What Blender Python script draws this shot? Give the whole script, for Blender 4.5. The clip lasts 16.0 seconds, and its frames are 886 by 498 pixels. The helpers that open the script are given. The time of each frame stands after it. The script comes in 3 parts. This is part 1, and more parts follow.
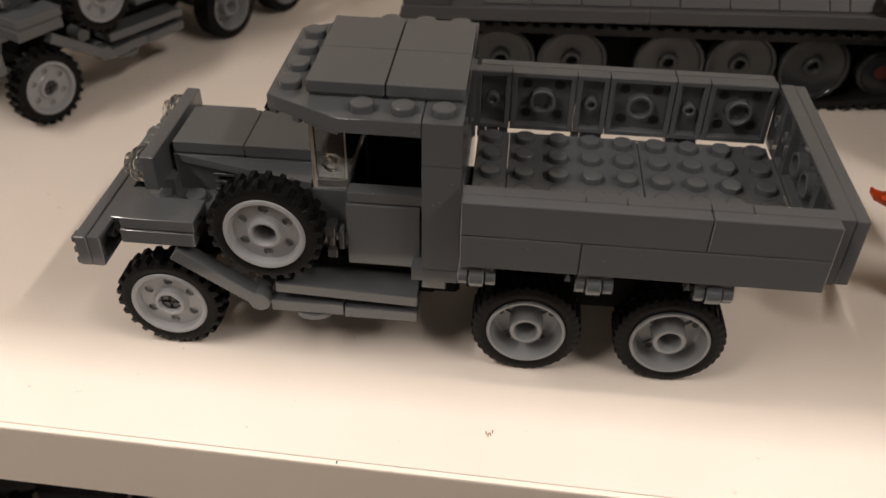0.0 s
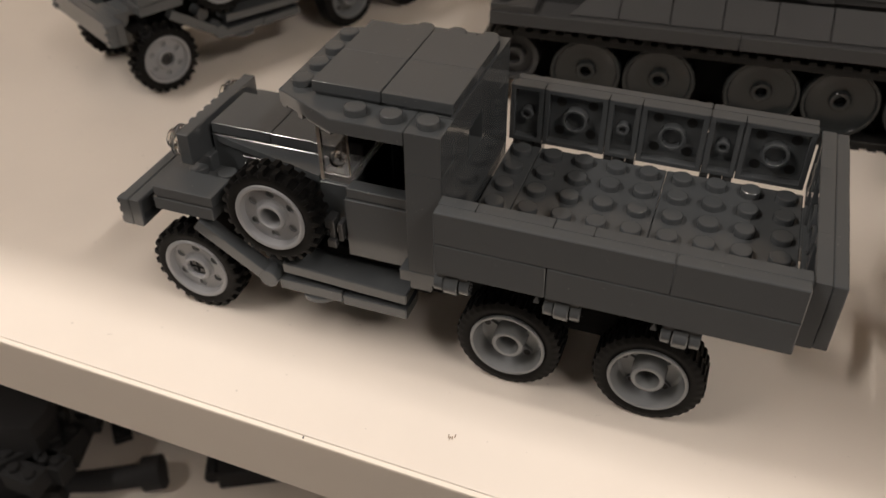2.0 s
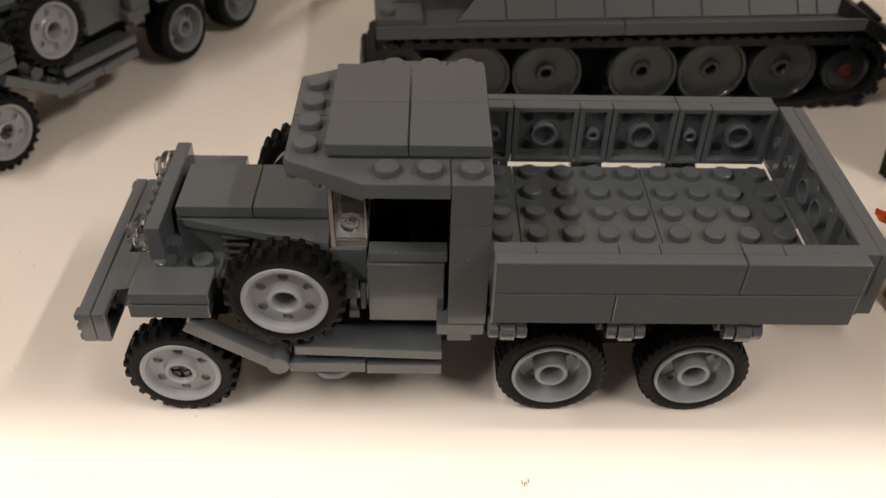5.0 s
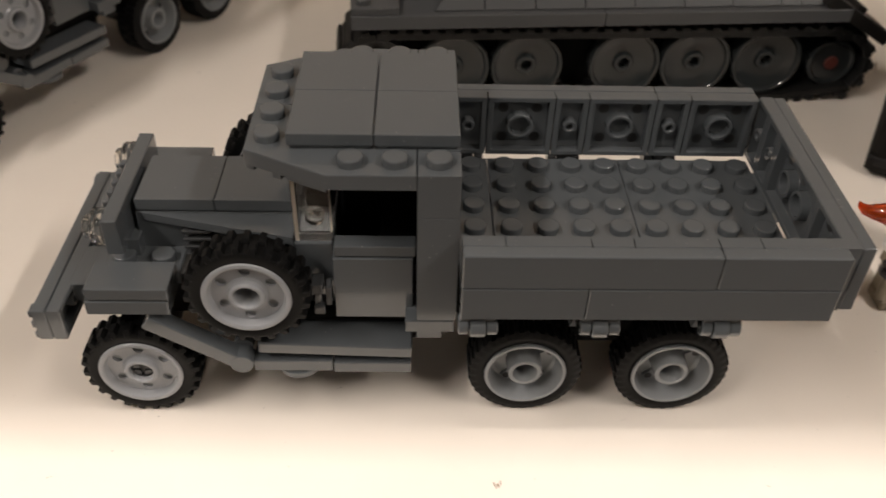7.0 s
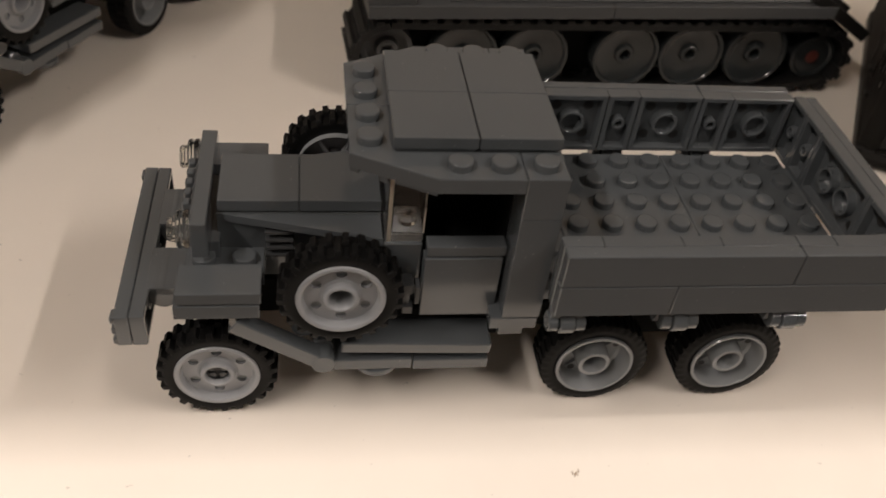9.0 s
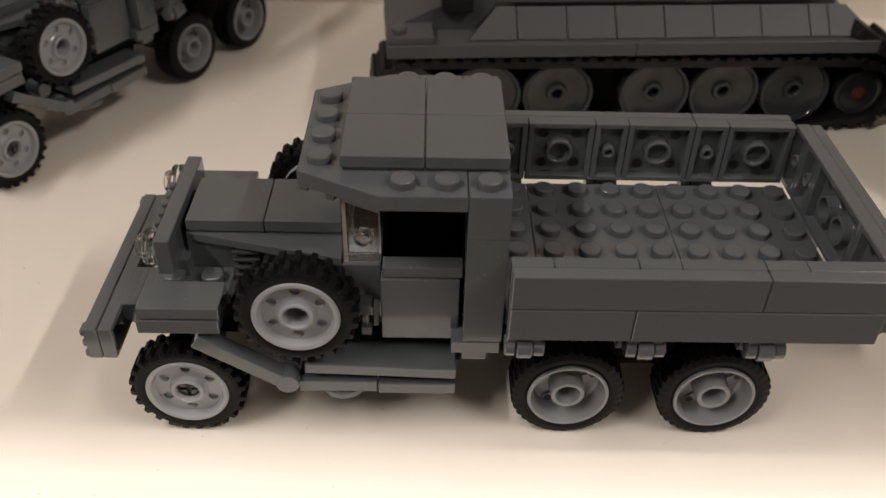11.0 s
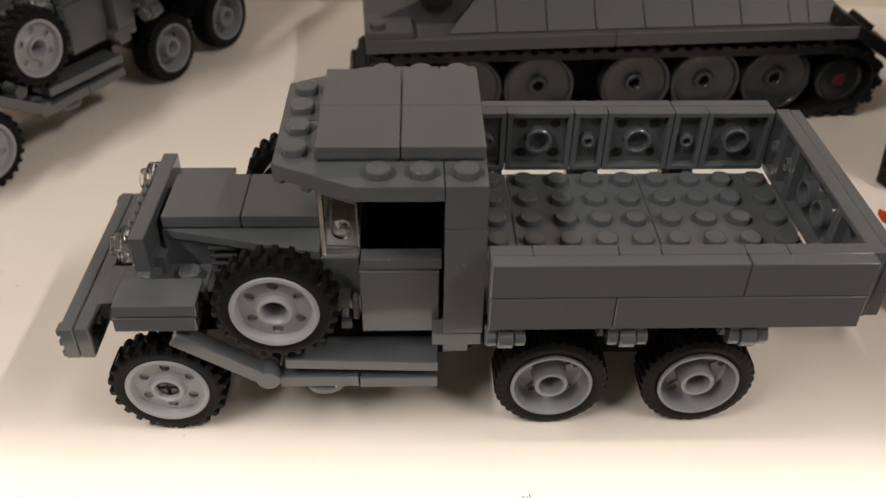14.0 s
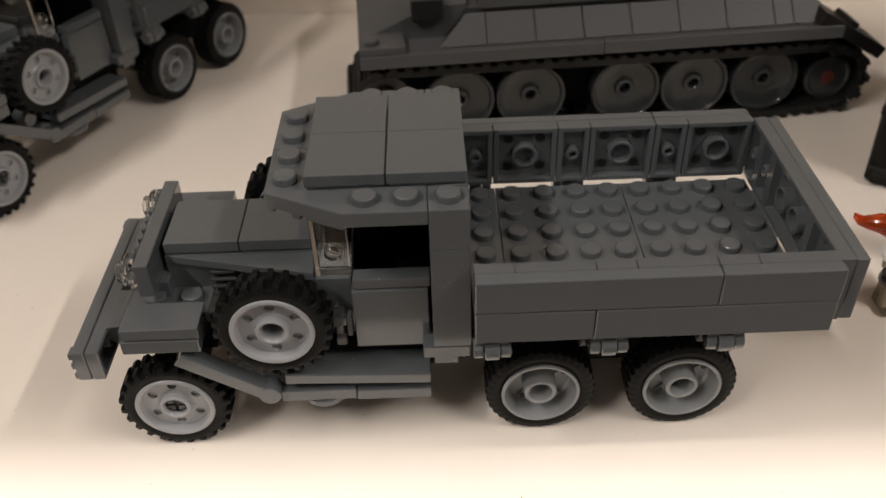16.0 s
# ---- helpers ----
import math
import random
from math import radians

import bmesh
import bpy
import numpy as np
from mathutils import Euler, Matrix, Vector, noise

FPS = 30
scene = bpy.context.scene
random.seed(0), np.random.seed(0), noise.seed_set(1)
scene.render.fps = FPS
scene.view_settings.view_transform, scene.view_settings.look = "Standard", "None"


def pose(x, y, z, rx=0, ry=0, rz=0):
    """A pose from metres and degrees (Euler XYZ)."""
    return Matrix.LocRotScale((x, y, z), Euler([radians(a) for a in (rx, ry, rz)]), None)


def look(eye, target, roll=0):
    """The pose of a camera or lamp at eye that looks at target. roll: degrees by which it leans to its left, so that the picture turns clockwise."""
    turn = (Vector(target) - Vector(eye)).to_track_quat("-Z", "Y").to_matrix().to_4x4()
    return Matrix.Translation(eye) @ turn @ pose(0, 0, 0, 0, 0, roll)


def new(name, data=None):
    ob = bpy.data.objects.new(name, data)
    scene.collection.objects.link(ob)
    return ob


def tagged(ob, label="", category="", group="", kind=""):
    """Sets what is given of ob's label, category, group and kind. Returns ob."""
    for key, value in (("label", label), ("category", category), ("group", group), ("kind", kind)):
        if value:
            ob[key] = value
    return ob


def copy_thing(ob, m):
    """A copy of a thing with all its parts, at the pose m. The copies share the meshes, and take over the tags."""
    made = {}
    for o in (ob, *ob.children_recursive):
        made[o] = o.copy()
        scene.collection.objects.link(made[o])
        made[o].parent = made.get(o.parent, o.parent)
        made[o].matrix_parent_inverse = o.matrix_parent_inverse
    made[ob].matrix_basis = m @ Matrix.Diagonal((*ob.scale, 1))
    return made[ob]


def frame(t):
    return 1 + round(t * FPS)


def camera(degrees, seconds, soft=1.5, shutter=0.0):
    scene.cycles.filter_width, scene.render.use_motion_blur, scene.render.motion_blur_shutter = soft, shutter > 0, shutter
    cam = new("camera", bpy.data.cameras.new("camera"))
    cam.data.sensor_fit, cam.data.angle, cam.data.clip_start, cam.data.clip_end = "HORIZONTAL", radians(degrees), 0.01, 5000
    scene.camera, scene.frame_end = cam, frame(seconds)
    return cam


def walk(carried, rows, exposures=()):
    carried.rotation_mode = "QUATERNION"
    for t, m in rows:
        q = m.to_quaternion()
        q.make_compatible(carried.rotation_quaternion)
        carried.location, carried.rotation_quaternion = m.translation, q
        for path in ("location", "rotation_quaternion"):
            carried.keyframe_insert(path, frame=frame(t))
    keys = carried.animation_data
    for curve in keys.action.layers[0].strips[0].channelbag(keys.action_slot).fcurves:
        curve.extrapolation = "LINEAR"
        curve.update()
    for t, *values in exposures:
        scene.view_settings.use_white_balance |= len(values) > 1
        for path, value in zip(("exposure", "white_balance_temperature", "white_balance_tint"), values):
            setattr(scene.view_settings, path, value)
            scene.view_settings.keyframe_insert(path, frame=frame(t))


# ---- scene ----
cam = camera(53.9, 16.0, soft=1.5, shutter=0.4)
PATH = [
    (0, (0.00927, -0.13696, 0.14656), (-0.00458, 0.02015, 0.02357), 1.07),
    (0.5, (0.01742, -0.14290, 0.15555), (-0.00260, 0.01238, 0.03109), 1.96),
    (1, (0.02880, -0.13351, 0.15220), (-0.00245, 0.02108, 0.02922), 1.78),
    (1.5, (0.04099, -0.13226, 0.15316), (-0.00094, 0.01842, 0.02851), 1.76),
    (2, (0.05127, -0.13020, 0.15383), (-0.00318, 0.01591, 0.02858), -0.63),
    (2.5, (0.05939, -0.12771, 0.15481), (0.00115, 0.01851, 0.03141), -1.03),
    (3, (0.06051, -0.12941, 0.15405), (-0.00062, 0.01741, 0.03278), -1.36),
    (3.5, (0.06140, -0.12695, 0.15158), (0.00151, 0.02064, 0.03063), -2.14),
    (4, (0.02426, -0.11995, 0.15620), (0.00755, 0.03376, 0.02933), -1.89),
    (4.5, (-0.01142, -0.12281, 0.15882), (-0.00780, 0.02806, 0.02758), 0.20),
    (4.7, (-0.01270, -0.12371, 0.15821), (-0.00826, 0.02962, 0.02988), 1.27),
    (6.8, (-0.00799, -0.12051, 0.15457), (-0.00632, 0.03357, 0.02707), 1.23),
    (7, (-0.00766, -0.11951, 0.15285), (-0.00201, 0.03376, 0.02448), 1.81),
    (7.5, (-0.01422, -0.12032, 0.15358), (0.00300, 0.03204, 0.02517), 3.81),
    (8, (-0.03696, -0.11815, 0.15514), (-0.01083, 0.02948, 0.02276), 4.81),
    (8.5, (-0.05720, -0.11290, 0.15380), (-0.02221, 0.03138, 0.01979), 6.97),
    (9, (-0.04690, -0.11545, 0.15653), (-0.01686, 0.03198, 0.02476), 7.31),
    (9.5, (-0.02513, -0.11962, 0.16087), (-0.01197, 0.03290, 0.03217), 3.60),
    (9.7, (-0.01984, -0.12003, 0.15890), (-0.01106, 0.03341, 0.03091), 2.60),
    (12, (-0.01366, -0.12451, 0.15138), (-0.01147, 0.03499, 0.03074), 1.19),
    (12.5, (-0.01185, -0.12502, 0.15063), (-0.00992, 0.03290, 0.02793), 0.43),
    (13, (-0.01163, -0.12387, 0.15025), (-0.00810, 0.03313, 0.02641), 0.30),
    (13.5, (-0.01234, -0.12299, 0.14940), (-0.00695, 0.03410, 0.02574), 0.71),
    (14, (-0.01274, -0.12276, 0.15006), (-0.00722, 0.03532, 0.02767), 0.83),
    (14.5, (-0.01443, -0.12416, 0.15074), (-0.00785, 0.03537, 0.03030), 0.93),
    (15, (-0.01400, -0.12452, 0.15058), (-0.00754, 0.03543, 0.03069), 0.65),
    (15.5, (-0.01313, -0.12347, 0.15269), (-0.00811, 0.03473, 0.03043), -0.39),
    (16, (-0.00655, -0.12605, 0.15950), (-0.00512, 0.03088, 0.03551), -1.86),
]
cam.data.dof.use_dof, cam.data.dof.focus_distance, cam.data.dof.aperture_fstop = True, 0.185, 22.0
walk(cam, [(t, look(eye, target, roll)) for t, eye, target, roll in PATH], exposures=[
    (0.0, -0.14, 6620, 12.5), (0.5, -0.24, 6620, 12.5), (1.0, -0.31, 6600, 12.5), (2.0, -0.39, 6570, 11.2), (3.5, -0.42, 6560, 11.5), (3.8, -0.24, 6450, 10), (4.0, -0.1, 6480, 10), (4.5, 0.12, 6500, 10),
    (7.0, 0.03, 6500, 10), (8.0, 0.01, 6500, 10), (8.5, -0.25, 6600, 11.7), (9.0, -0.28, 6600, 11.5), (9.5, -0.28, 6480, 10), (12.0, 0.13, 6400, 10),
    (14.0, 0.13, 6380, 10), (15.5, 0.12, 6380, 10), (16.0, 0.05, 6400, 10)])

# ---- light ----
world = bpy.data.worlds.new("room_air")
scene.world = world
world.use_nodes = True
world.node_tree.nodes["Background"].inputs[0].default_value = (1.0, 0.86, 0.70, 1)
world.node_tree.nodes["Background"].inputs[1].default_value = 0.005


def area_lamp(name, eye, target, size_x, size_y, watts, colour, roll=0):
    data = bpy.data.lights.new(name, "AREA")
    data.shape, data.size, data.size_y, data.energy, data.color = "RECTANGLE", size_x, size_y, watts, colour
    ob = new(name, data)
    ob.matrix_world = look(eye, target, roll)
    return ob


TINT = (1.0, 0.905, 0.825)
area_lamp("ceiling_tube_light", (0.1, -0.0598, 1.36), (0.1, -0.0598, 0), 1.4, 0.024, 14.6, (1.0, 0.922, 0.855), -1.6)
area_lamp("ceiling_tube_light", (1.05, -0.44, 1.36), (1.05, -0.44, 0), 0.05, 1.2, 23.2, TINT)
area_lamp("ceiling_tube_light", (-0.88, -0.44, 1.36), (-0.88, -0.44, 0), 0.05, 1.2, 25.4, TINT)
# Unseen weak fill from the room side, added to lift the front faces.
area_lamp("ceiling_panel_light", (0.2, -2.2, 1.36), (0.1, 0.0, 0), 1.2, 0.6, 3.0, TINT)


# ---- materials ----
def plastic(name, colour, rough=0.3, vary=0.05, bump=0.02, scale=1.0, coat=0.0, spec=0.5, dust=0.0):
    """Moulded plastic or rubber: colour drifts slightly, gloss is broken by fine handling marks."""
    m = bpy.data.materials.new(name)
    m.use_nodes = True
    n, l = m.node_tree.nodes, m.node_tree.links
    b = n["Principled BSDF"]
    tc = n.new("ShaderNodeTexCoord")
    big, fine, info = n.new("ShaderNodeTexNoise"), n.new("ShaderNodeTexNoise"), n.new("ShaderNodeObjectInfo")
    big.inputs["Scale"].default_value, fine.inputs["Scale"].default_value = 60 * scale, 900 * scale
    big.inputs["Detail"].default_value, fine.inputs["Detail"].default_value = 2, 3
    l.new(tc.outputs["Object"], big.inputs["Vector"])
    l.new(tc.outputs["Object"], fine.inputs["Vector"])
    mix, ramp = n.new("ShaderNodeMix"), n.new("ShaderNodeMath")
    mix.data_type = "RGBA"
    add = n.new("ShaderNodeMath")
    add.operation = "MULTIPLY_ADD"
    l.new(info.outputs["Random"], add.inputs[0])
    add.inputs[1].default_value = 0.5
    l.new(big.outputs["Fac"], add.inputs[2])
    ramp.operation, ramp.use_clamp = "MULTIPLY_ADD", True
    l.new(add.outputs[0], ramp.inputs[0])
    ramp.inputs[1].default_value, ramp.inputs[2].default_value = 0.6, 0.05
    l.new(ramp.outputs[0], mix.inputs["Factor"])
    mix.inputs["A"].default_value = (*[c * (1 - vary) for c in colour], 1)
    mix.inputs["B"].default_value = (*[c * (1 + vary) for c in colour], 1)
    out = mix.outputs["Result"]
    if dust:
        spot, pick, grain = n.new("ShaderNodeTexNoise"), n.new("ShaderNodeMapRange"), n.new("ShaderNodeMix")
        spot.inputs["Scale"].default_value, spot.inputs["Detail"].default_value = 1900, 0
        l.new(tc.outputs["Object"], spot.inputs["Vector"])
        l.new(spot.outputs["Fac"], pick.inputs[0])
        pick.inputs[1].default_value, pick.inputs[2].default_value, pick.inputs[4].default_value = 0.85, 0.88, dust
        grain.data_type = "RGBA"
        l.new(pick.outputs[0], grain.inputs["Factor"])
        l.new(out, grain.inputs["A"])
        grain.inputs["B"].default_value = (0.5, 0.48, 0.45, 1)
        out = grain.outputs["Result"]
    l.new(out, b.inputs["Base Color"])
    rr = n.new("ShaderNodeMapRange")
    l.new(big.outputs["Fac"], rr.inputs[0])
    rr.inputs[1].default_value, rr.inputs[2].default_value = 0.1, 0.9
    rr.inputs[3].default_value, rr.inputs[4].default_value = rough * 0.88, min(1, rough * 1.15)
    l.new(rr.outputs[0], b.inputs["Roughness"])
    bp = n.new("ShaderNodeBump")
    bp.inputs["Strength"].default_value, bp.inputs["Distance"].default_value = bump * 2, 0.0002
    l.new(fine.outputs["Fac"], bp.inputs["Height"])
    l.new(bp.outputs[0], b.inputs["Normal"])
    b.inputs["Specular IOR Level"].default_value = spec
    b.inputs["Coat Weight"].default_value, b.inputs["Coat Roughness"].default_value = coat, 0.05
    return m


def clear_plastic(name, colour, rough=0.05, through_it=0.85):
    m = bpy.data.materials.new(name)
    m.use_nodes = True
    b = m.node_tree.nodes["Principled BSDF"]
    b.inputs["Base Color"].default_value = (*colour, 1)
    b.inputs["Transmission Weight"].default_value = through_it
    b.inputs["Roughness"].default_value = rough
    b.inputs["IOR"].default_value = 1.45
    return m


def laminate(name, colour, rough=0.45, specks=True):
    """White shelf laminate with faint grime and a few specks."""
    m = bpy.data.materials.new(name)
    m.use_nodes = True
    n, l = m.node_tree.nodes, m.node_tree.links
    b = n["Principled BSDF"]
    tc = n.new("ShaderNodeTexCoord")
    grime, speck = n.new("ShaderNodeTexNoise"), n.new("ShaderNodeTexNoise")
    grime.inputs["Scale"].default_value, grime.inputs["Detail"].default_value = 14, 6
    speck.inputs["Scale"].default_value, speck.inputs["Detail"].default_value = 330, 2
    for t in (grime, speck):
        l.new(tc.outputs["Object"], t.inputs["Vector"])
    r1, r2 = n.new("ShaderNodeMapRange"), n.new("ShaderNodeMapRange")
    l.new(grime.outputs["Fac"], r1.inputs[0])
    r1.inputs[1].default_value, r1.inputs[2].default_value, r1.inputs[3].default_value, r1.inputs[4].default_value = 0.35, 0.75, 1.0, 0.83
    l.new(speck.outputs["Fac"], r2.inputs[0])
    r2.inputs[1].default_value, r2.inputs[2].default_value, r2.inputs[3].default_value, r2.inputs[4].default_value = 0.735, 0.78, 1.0, 0.5 if specks else 1.0
    mul = n.new("ShaderNodeMath")
    mul.operation = "MULTIPLY"
    l.new(r1.outputs[0], mul.inputs[0])
    l.new(r2.outputs[0], mul.inputs[1])
    mix = n.new("ShaderNodeMix")
    mix.data_type = "RGBA"
    mix.inputs["A"].default_value = (*[c * 0.5 for c in colour], 1)
    mix.inputs["B"].default_value = (*colour, 1)
    l.new(mul.outputs[0], mix.inputs["Factor"])
    l.new(mix.outputs["Result"], b.inputs["Base Color"])
    b.inputs["Roughness"].default_value = rough
    b.inputs["Specular IOR Level"].default_value = 0.35
    bp = n.new("ShaderNodeBump")
    bp.inputs["Strength"].default_value, bp.inputs["Distance"].default_value = 0.1, 0.0002
    l.new(speck.outputs["Fac"], bp.inputs["Height"])
    l.new(bp.outputs[0], b.inputs["Normal"])
    return m


GREY = plastic("dark_grey_plastic", (0.0885, 0.0975, 0.1045), 0.14, spec=0.5, dust=0.3, coat=0.4)
TANK = plastic("dull_dark_grey_plastic", (0.0705, 0.0725, 0.0745), 0.45, spec=0.3)
LIGHT = plastic("light_grey_plastic", (0.31, 0.32, 0.335), 0.25)
BLACK = plastic("black_plastic", (0.011, 0.011, 0.011), 0.4, spec=0.3)
RUBBER = plastic("black_rubber", (0.0068, 0.0068, 0.0068), 0.5, spec=0.14)
CLEAR = clear_plastic("clear_plastic", (0.99, 0.985, 0.97), 0.02, 1.0)
ORANGE = clear_plastic("clear_orange_plastic", (1.0, 0.16, 0.03), 0.12)
RED = plastic("red_plastic", (0.09, 0.016, 0.011), 0.4)
WHITE = plastic("white_plastic", (0.75, 0.73, 0.70), 0.3)
CRUMB = plastic("brown_crumb", (0.30, 0.22, 0.15), 0.7)
TAN = plastic("tan_plastic", (0.24, 0.20, 0.14), 0.35)
CHROME = plastic("dark_pearl_plastic", (0.02, 0.018, 0.018), 0.12, coat=0.5)
OLIVE = plastic("very_dark_grey_plastic", (0.016, 0.015, 0.014), 0.45, vary=0.3, bump=0.05, spec=0.15)
SHELF = laminate("white_laminate", (0.82, 0.752, 0.672), 0.32)
# Matt black for the chassis, also used to paint deep shade.
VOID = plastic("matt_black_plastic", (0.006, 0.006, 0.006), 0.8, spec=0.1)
DEEPRIM = plastic("medium_grey_plastic", (0.235, 0.247, 0.257), 0.2)
LAMPCLEAR = clear_plastic("clear_lamp_plastic", (0.99, 0.975, 0.94), 0.03, 1.0)
# Frosted tan for strips that paint light caught in clear edges.
EDGEGLINT = clear_plastic("frosted_plastic_edge", (0.78, 0.71, 0.62), 0.35, 0.85)
HAZY = clear_plastic("hazy_clear_plastic", (0.93, 0.92, 0.90), 0.2, 0.97)
# Darker copy of the dark grey plastic; clip and louvres take it as painted shade.
DARKGREY = plastic("shaded_dark_grey_plastic", (0.045, 0.047, 0.049), 0.2)
EDGE = laminate("shelf_edge_band", (0.86, 0.78, 0.68), 0.5, False)
PAINT = laminate("cream_wall_paint", (0.40, 0.37, 0.33), 0.7, False)
CARPET = laminate("brown_floor", (0.25, 0.2, 0.16), 0.9, False)

# ---- mesh helpers (centimetres) ----
CM = 0.01
FRONT = pose(0, 0, 0, 90)          # local z points to -y
REAR = pose(0, 0, 0, -90)          # local z points to +y
NOSE = pose(0, 0, 0, 0, -90)       # local z points to -x
TAILW = pose(0, 0, 0, 0, 90)       # local z points to +x


def shift(x, y, z):
    return Matrix.Translation((x, y, z))


def box(bm, x0, x1, y0, y1, z0, z1, b=0.02, m=None):
    """A box with chamfered edges."""
    lo, hi = (x0, y0, z0), (x1, y1, z1)
    v = {}
    for c in range(8):
        s = [(c >> k) & 1 for k in range(3)]
        for a in range(3):
            p = [hi[k] if s[k] else lo[k] for k in range(3)]
            for k in range(3):
                if k != a:
                    p[k] += -b if s[k] else b
            p = Vector(p)
            v[c, a] = bm.verts.new(m @ p if m else p)
    fs = []
    for a in range(3):
        i, j = 1 << ((a + 1) % 3), 1 << ((a + 2) % 3)
        for s in (0, 1):
            o = s << a
            q = [v[o, a], v[o | i, a], v[o | i | j, a], v[o | j, a]]
            fs.append(bm.faces.new(q if s else q[::-1]))
        k, n = (a + 1) % 3, (a + 2) % 3
        for sk in (0, 1):
            for sn in (0, 1):
                c0 = (sk << k) | (sn << n)
                c1 = c0 | (1 << a)
                q = [v[c0, k], v[c1, k], v[c1, n], v[c0, n]]
                fs.append(bm.faces.new(q if sk == sn else q[::-1]))
    for c in range(8):
        q = [v[c, 0], v[c, 1], v[c, 2]]
        fs.append(bm.faces.new(q if bin(c).count("1") % 2 else q[::-1]))
    return bm


def tile(bm, x0, x1, y0, y1, z0, z1, b=0.012, foot=2, side=0, g=0.05, inset=0.035):
    """A smooth tile: a block on a slightly smaller foot, which leaves a thin groove all round. foot: the axis, side: 0 for the low end, 1 for the high end."""
    lo, hi = [x0, y0, z0], [x1, y1, z1]
    flo, fhi = [v + inset for v in lo], [v - inset for v in hi]
    if side:
        hi[foot], flo[foot], fhi[foot] = hi[foot] - g, hi[foot] - g - 0.03, fhi[foot] + inset
    else:
        lo[foot], fhi[foot], flo[foot] = lo[foot] + g, lo[foot] + g + 0.03, flo[foot] - inset
    box(bm, lo[0], hi[0], lo[1], hi[1], lo[2], hi[2], b)
    return box(bm, flo[0], fhi[0], flo[1], fhi[1], flo[2], fhi[2], 0.004)


def lathe(bm, profile, m=None, seg=24, loop=False):
    """Turns a profile of (radius, height) about local z."""
    rings = []
    for r, h in profile:
        if r < 1e-6:
            p = Vector((0, 0, h))
            rings.append([bm.verts.new(m @ p if m else p)] * seg)
            continue
        ring = []
        for k in range(seg):
            a = math.tau * k / seg
            p = Vector((r * math.cos(a), r * math.sin(a), h))
            ring.append(bm.verts.new(m @ p if m else p))
        rings.append(ring)
    pairs = list(zip(rings, rings[1:])) + ([(rings[-1], rings[0])] if loop else [])
    for a, b in pairs:
        for k in range(seg):
            n = (k + 1) % seg
            q = []
            for x in (a[k], a[n], b[n], b[k]):
                if x not in q:
                    q.append(x)
            if len(q) > 2:
                bm.faces.new(q)
    return bm


def rod(bm, r, z0, z1, m=None, seg=20, b=0.02):
    return lathe(bm, [(0, z0), (r - b, z0), (r, z0 + b), (r, z1 - b), (r - b, z1), (0, z1)], m, seg)


def tube(bm, ri, ro, z0, z1, m=None, seg=24):
    return lathe(bm, [(ri, z0), (ro, z0), (ro, z1), (ri, z1)], m, seg, True)


def prism(bm, outline, z0, z1, m=None, b=0.02):
    """A plate with the given outline (x, y), counter-clockwise, and a chamfered upper rim."""
    n = len(outline)
    cx, cy = sum(p[0] for p in outline) / n, sum(p[1] for p in outline) / n
    def ring(z, inset):
        out = []
        for x, y in outline:
            d = math.hypot(x - cx, y - cy) or 1
            p = Vector((x - (x - cx) / d * inset, y - (y - cy) / d * inset, z))
            out.append(bm.verts.new(m @ p if m else p))
        return out
    rings = [ring(z0, 0), ring(z1 - b, 0), ring(z1, b)]
    bm.faces.new(rings[0][::-1])
    bm.faces.new(rings[2])
    for a, c in zip(rings, rings[1:]):
        for k in range(n):
            bm.faces.new((a[k], a[(k + 1) % n], c[(k + 1) % n], c[k]))
    return bm


def mesh_of(name, bm, material):
    bmesh.ops.recalc_face_normals(bm, faces=bm.faces)
    bmesh.ops.scale(bm, vec=(CM, CM, CM), verts=bm.verts)
    me = bpy.data.meshes.new(name)
    bm.to_mesh(me)
    bm.free()
    me.materials.append(material)
    for p in me.polygons:
        p.use_smooth = True
    me.set_sharp_from_angle(angle=radians(35))
    return me


def part(name, bm, material, parent=None, label="", at=None):
    ob = new(name, mesh_of(name, bm, material))
    ob.parent = parent
    if at is not None:
        at = at.copy()
        at.translation *= CM
        ob.matrix_local = at
    return tagged(ob, label)


def again(ob, parent, at):
    """Another part on the same meshes."""
    out = new(ob.name.split(".")[0], ob.data)
    out.parent = parent
    m = at.copy()
    m.translation *= CM
    out.matrix_local = m
    for ch in ob.children:
        c = new(ch.name.split(".")[0], ch.data)
        c.parent, c.matrix_local = out, ch.matrix_local.copy()
        if ch.get("label"):
            tagged(c, ch["label"])
    if ob.get("label"):
        tagged(out, ob["label"])
    return out


def studs(plate, places, z):
    """Round studs on a plate, each a part of it, all on one mesh."""
    for x, y in places:
        if "stud" not in SHARED:
            SHARED["stud"] = mesh_of("stud", lathe(bmesh.new(), [(0, 0), (0.24, 0), (0.24, 0.132), (0.237, 0.148), (0.228, 0.160), (0.215, 0.1675), (0.198, 0.170), (0, 0.170)], None, 28), GREY)
        ob = new("stud", SHARED["stud"])
        ob.parent, ob.location = plate, (x * CM, y * CM, z * CM)
        if plate.data.materials[0] != GREY:
            ob.material_slots[0].link = "OBJECT"
            ob.material_slots[0].material = plate.data.materials[0]
    return plate


SHARED = {}


def B():
    return bmesh.new()


def thing(name, label, category, at=None, group="", kind=""):
    ob = new(name)
    ob.empty_display_size = 0.01
    if at is not None:
        m = at.copy()
        m.translation *= CM
        ob.matrix_world = m
    return tagged(ob, label, category, group, kind)


def setting(name, bm, material, label, category):
    ob = new(name, mesh_of(name, bm, material))
    return tagged(ob, label, category, "", "structure")


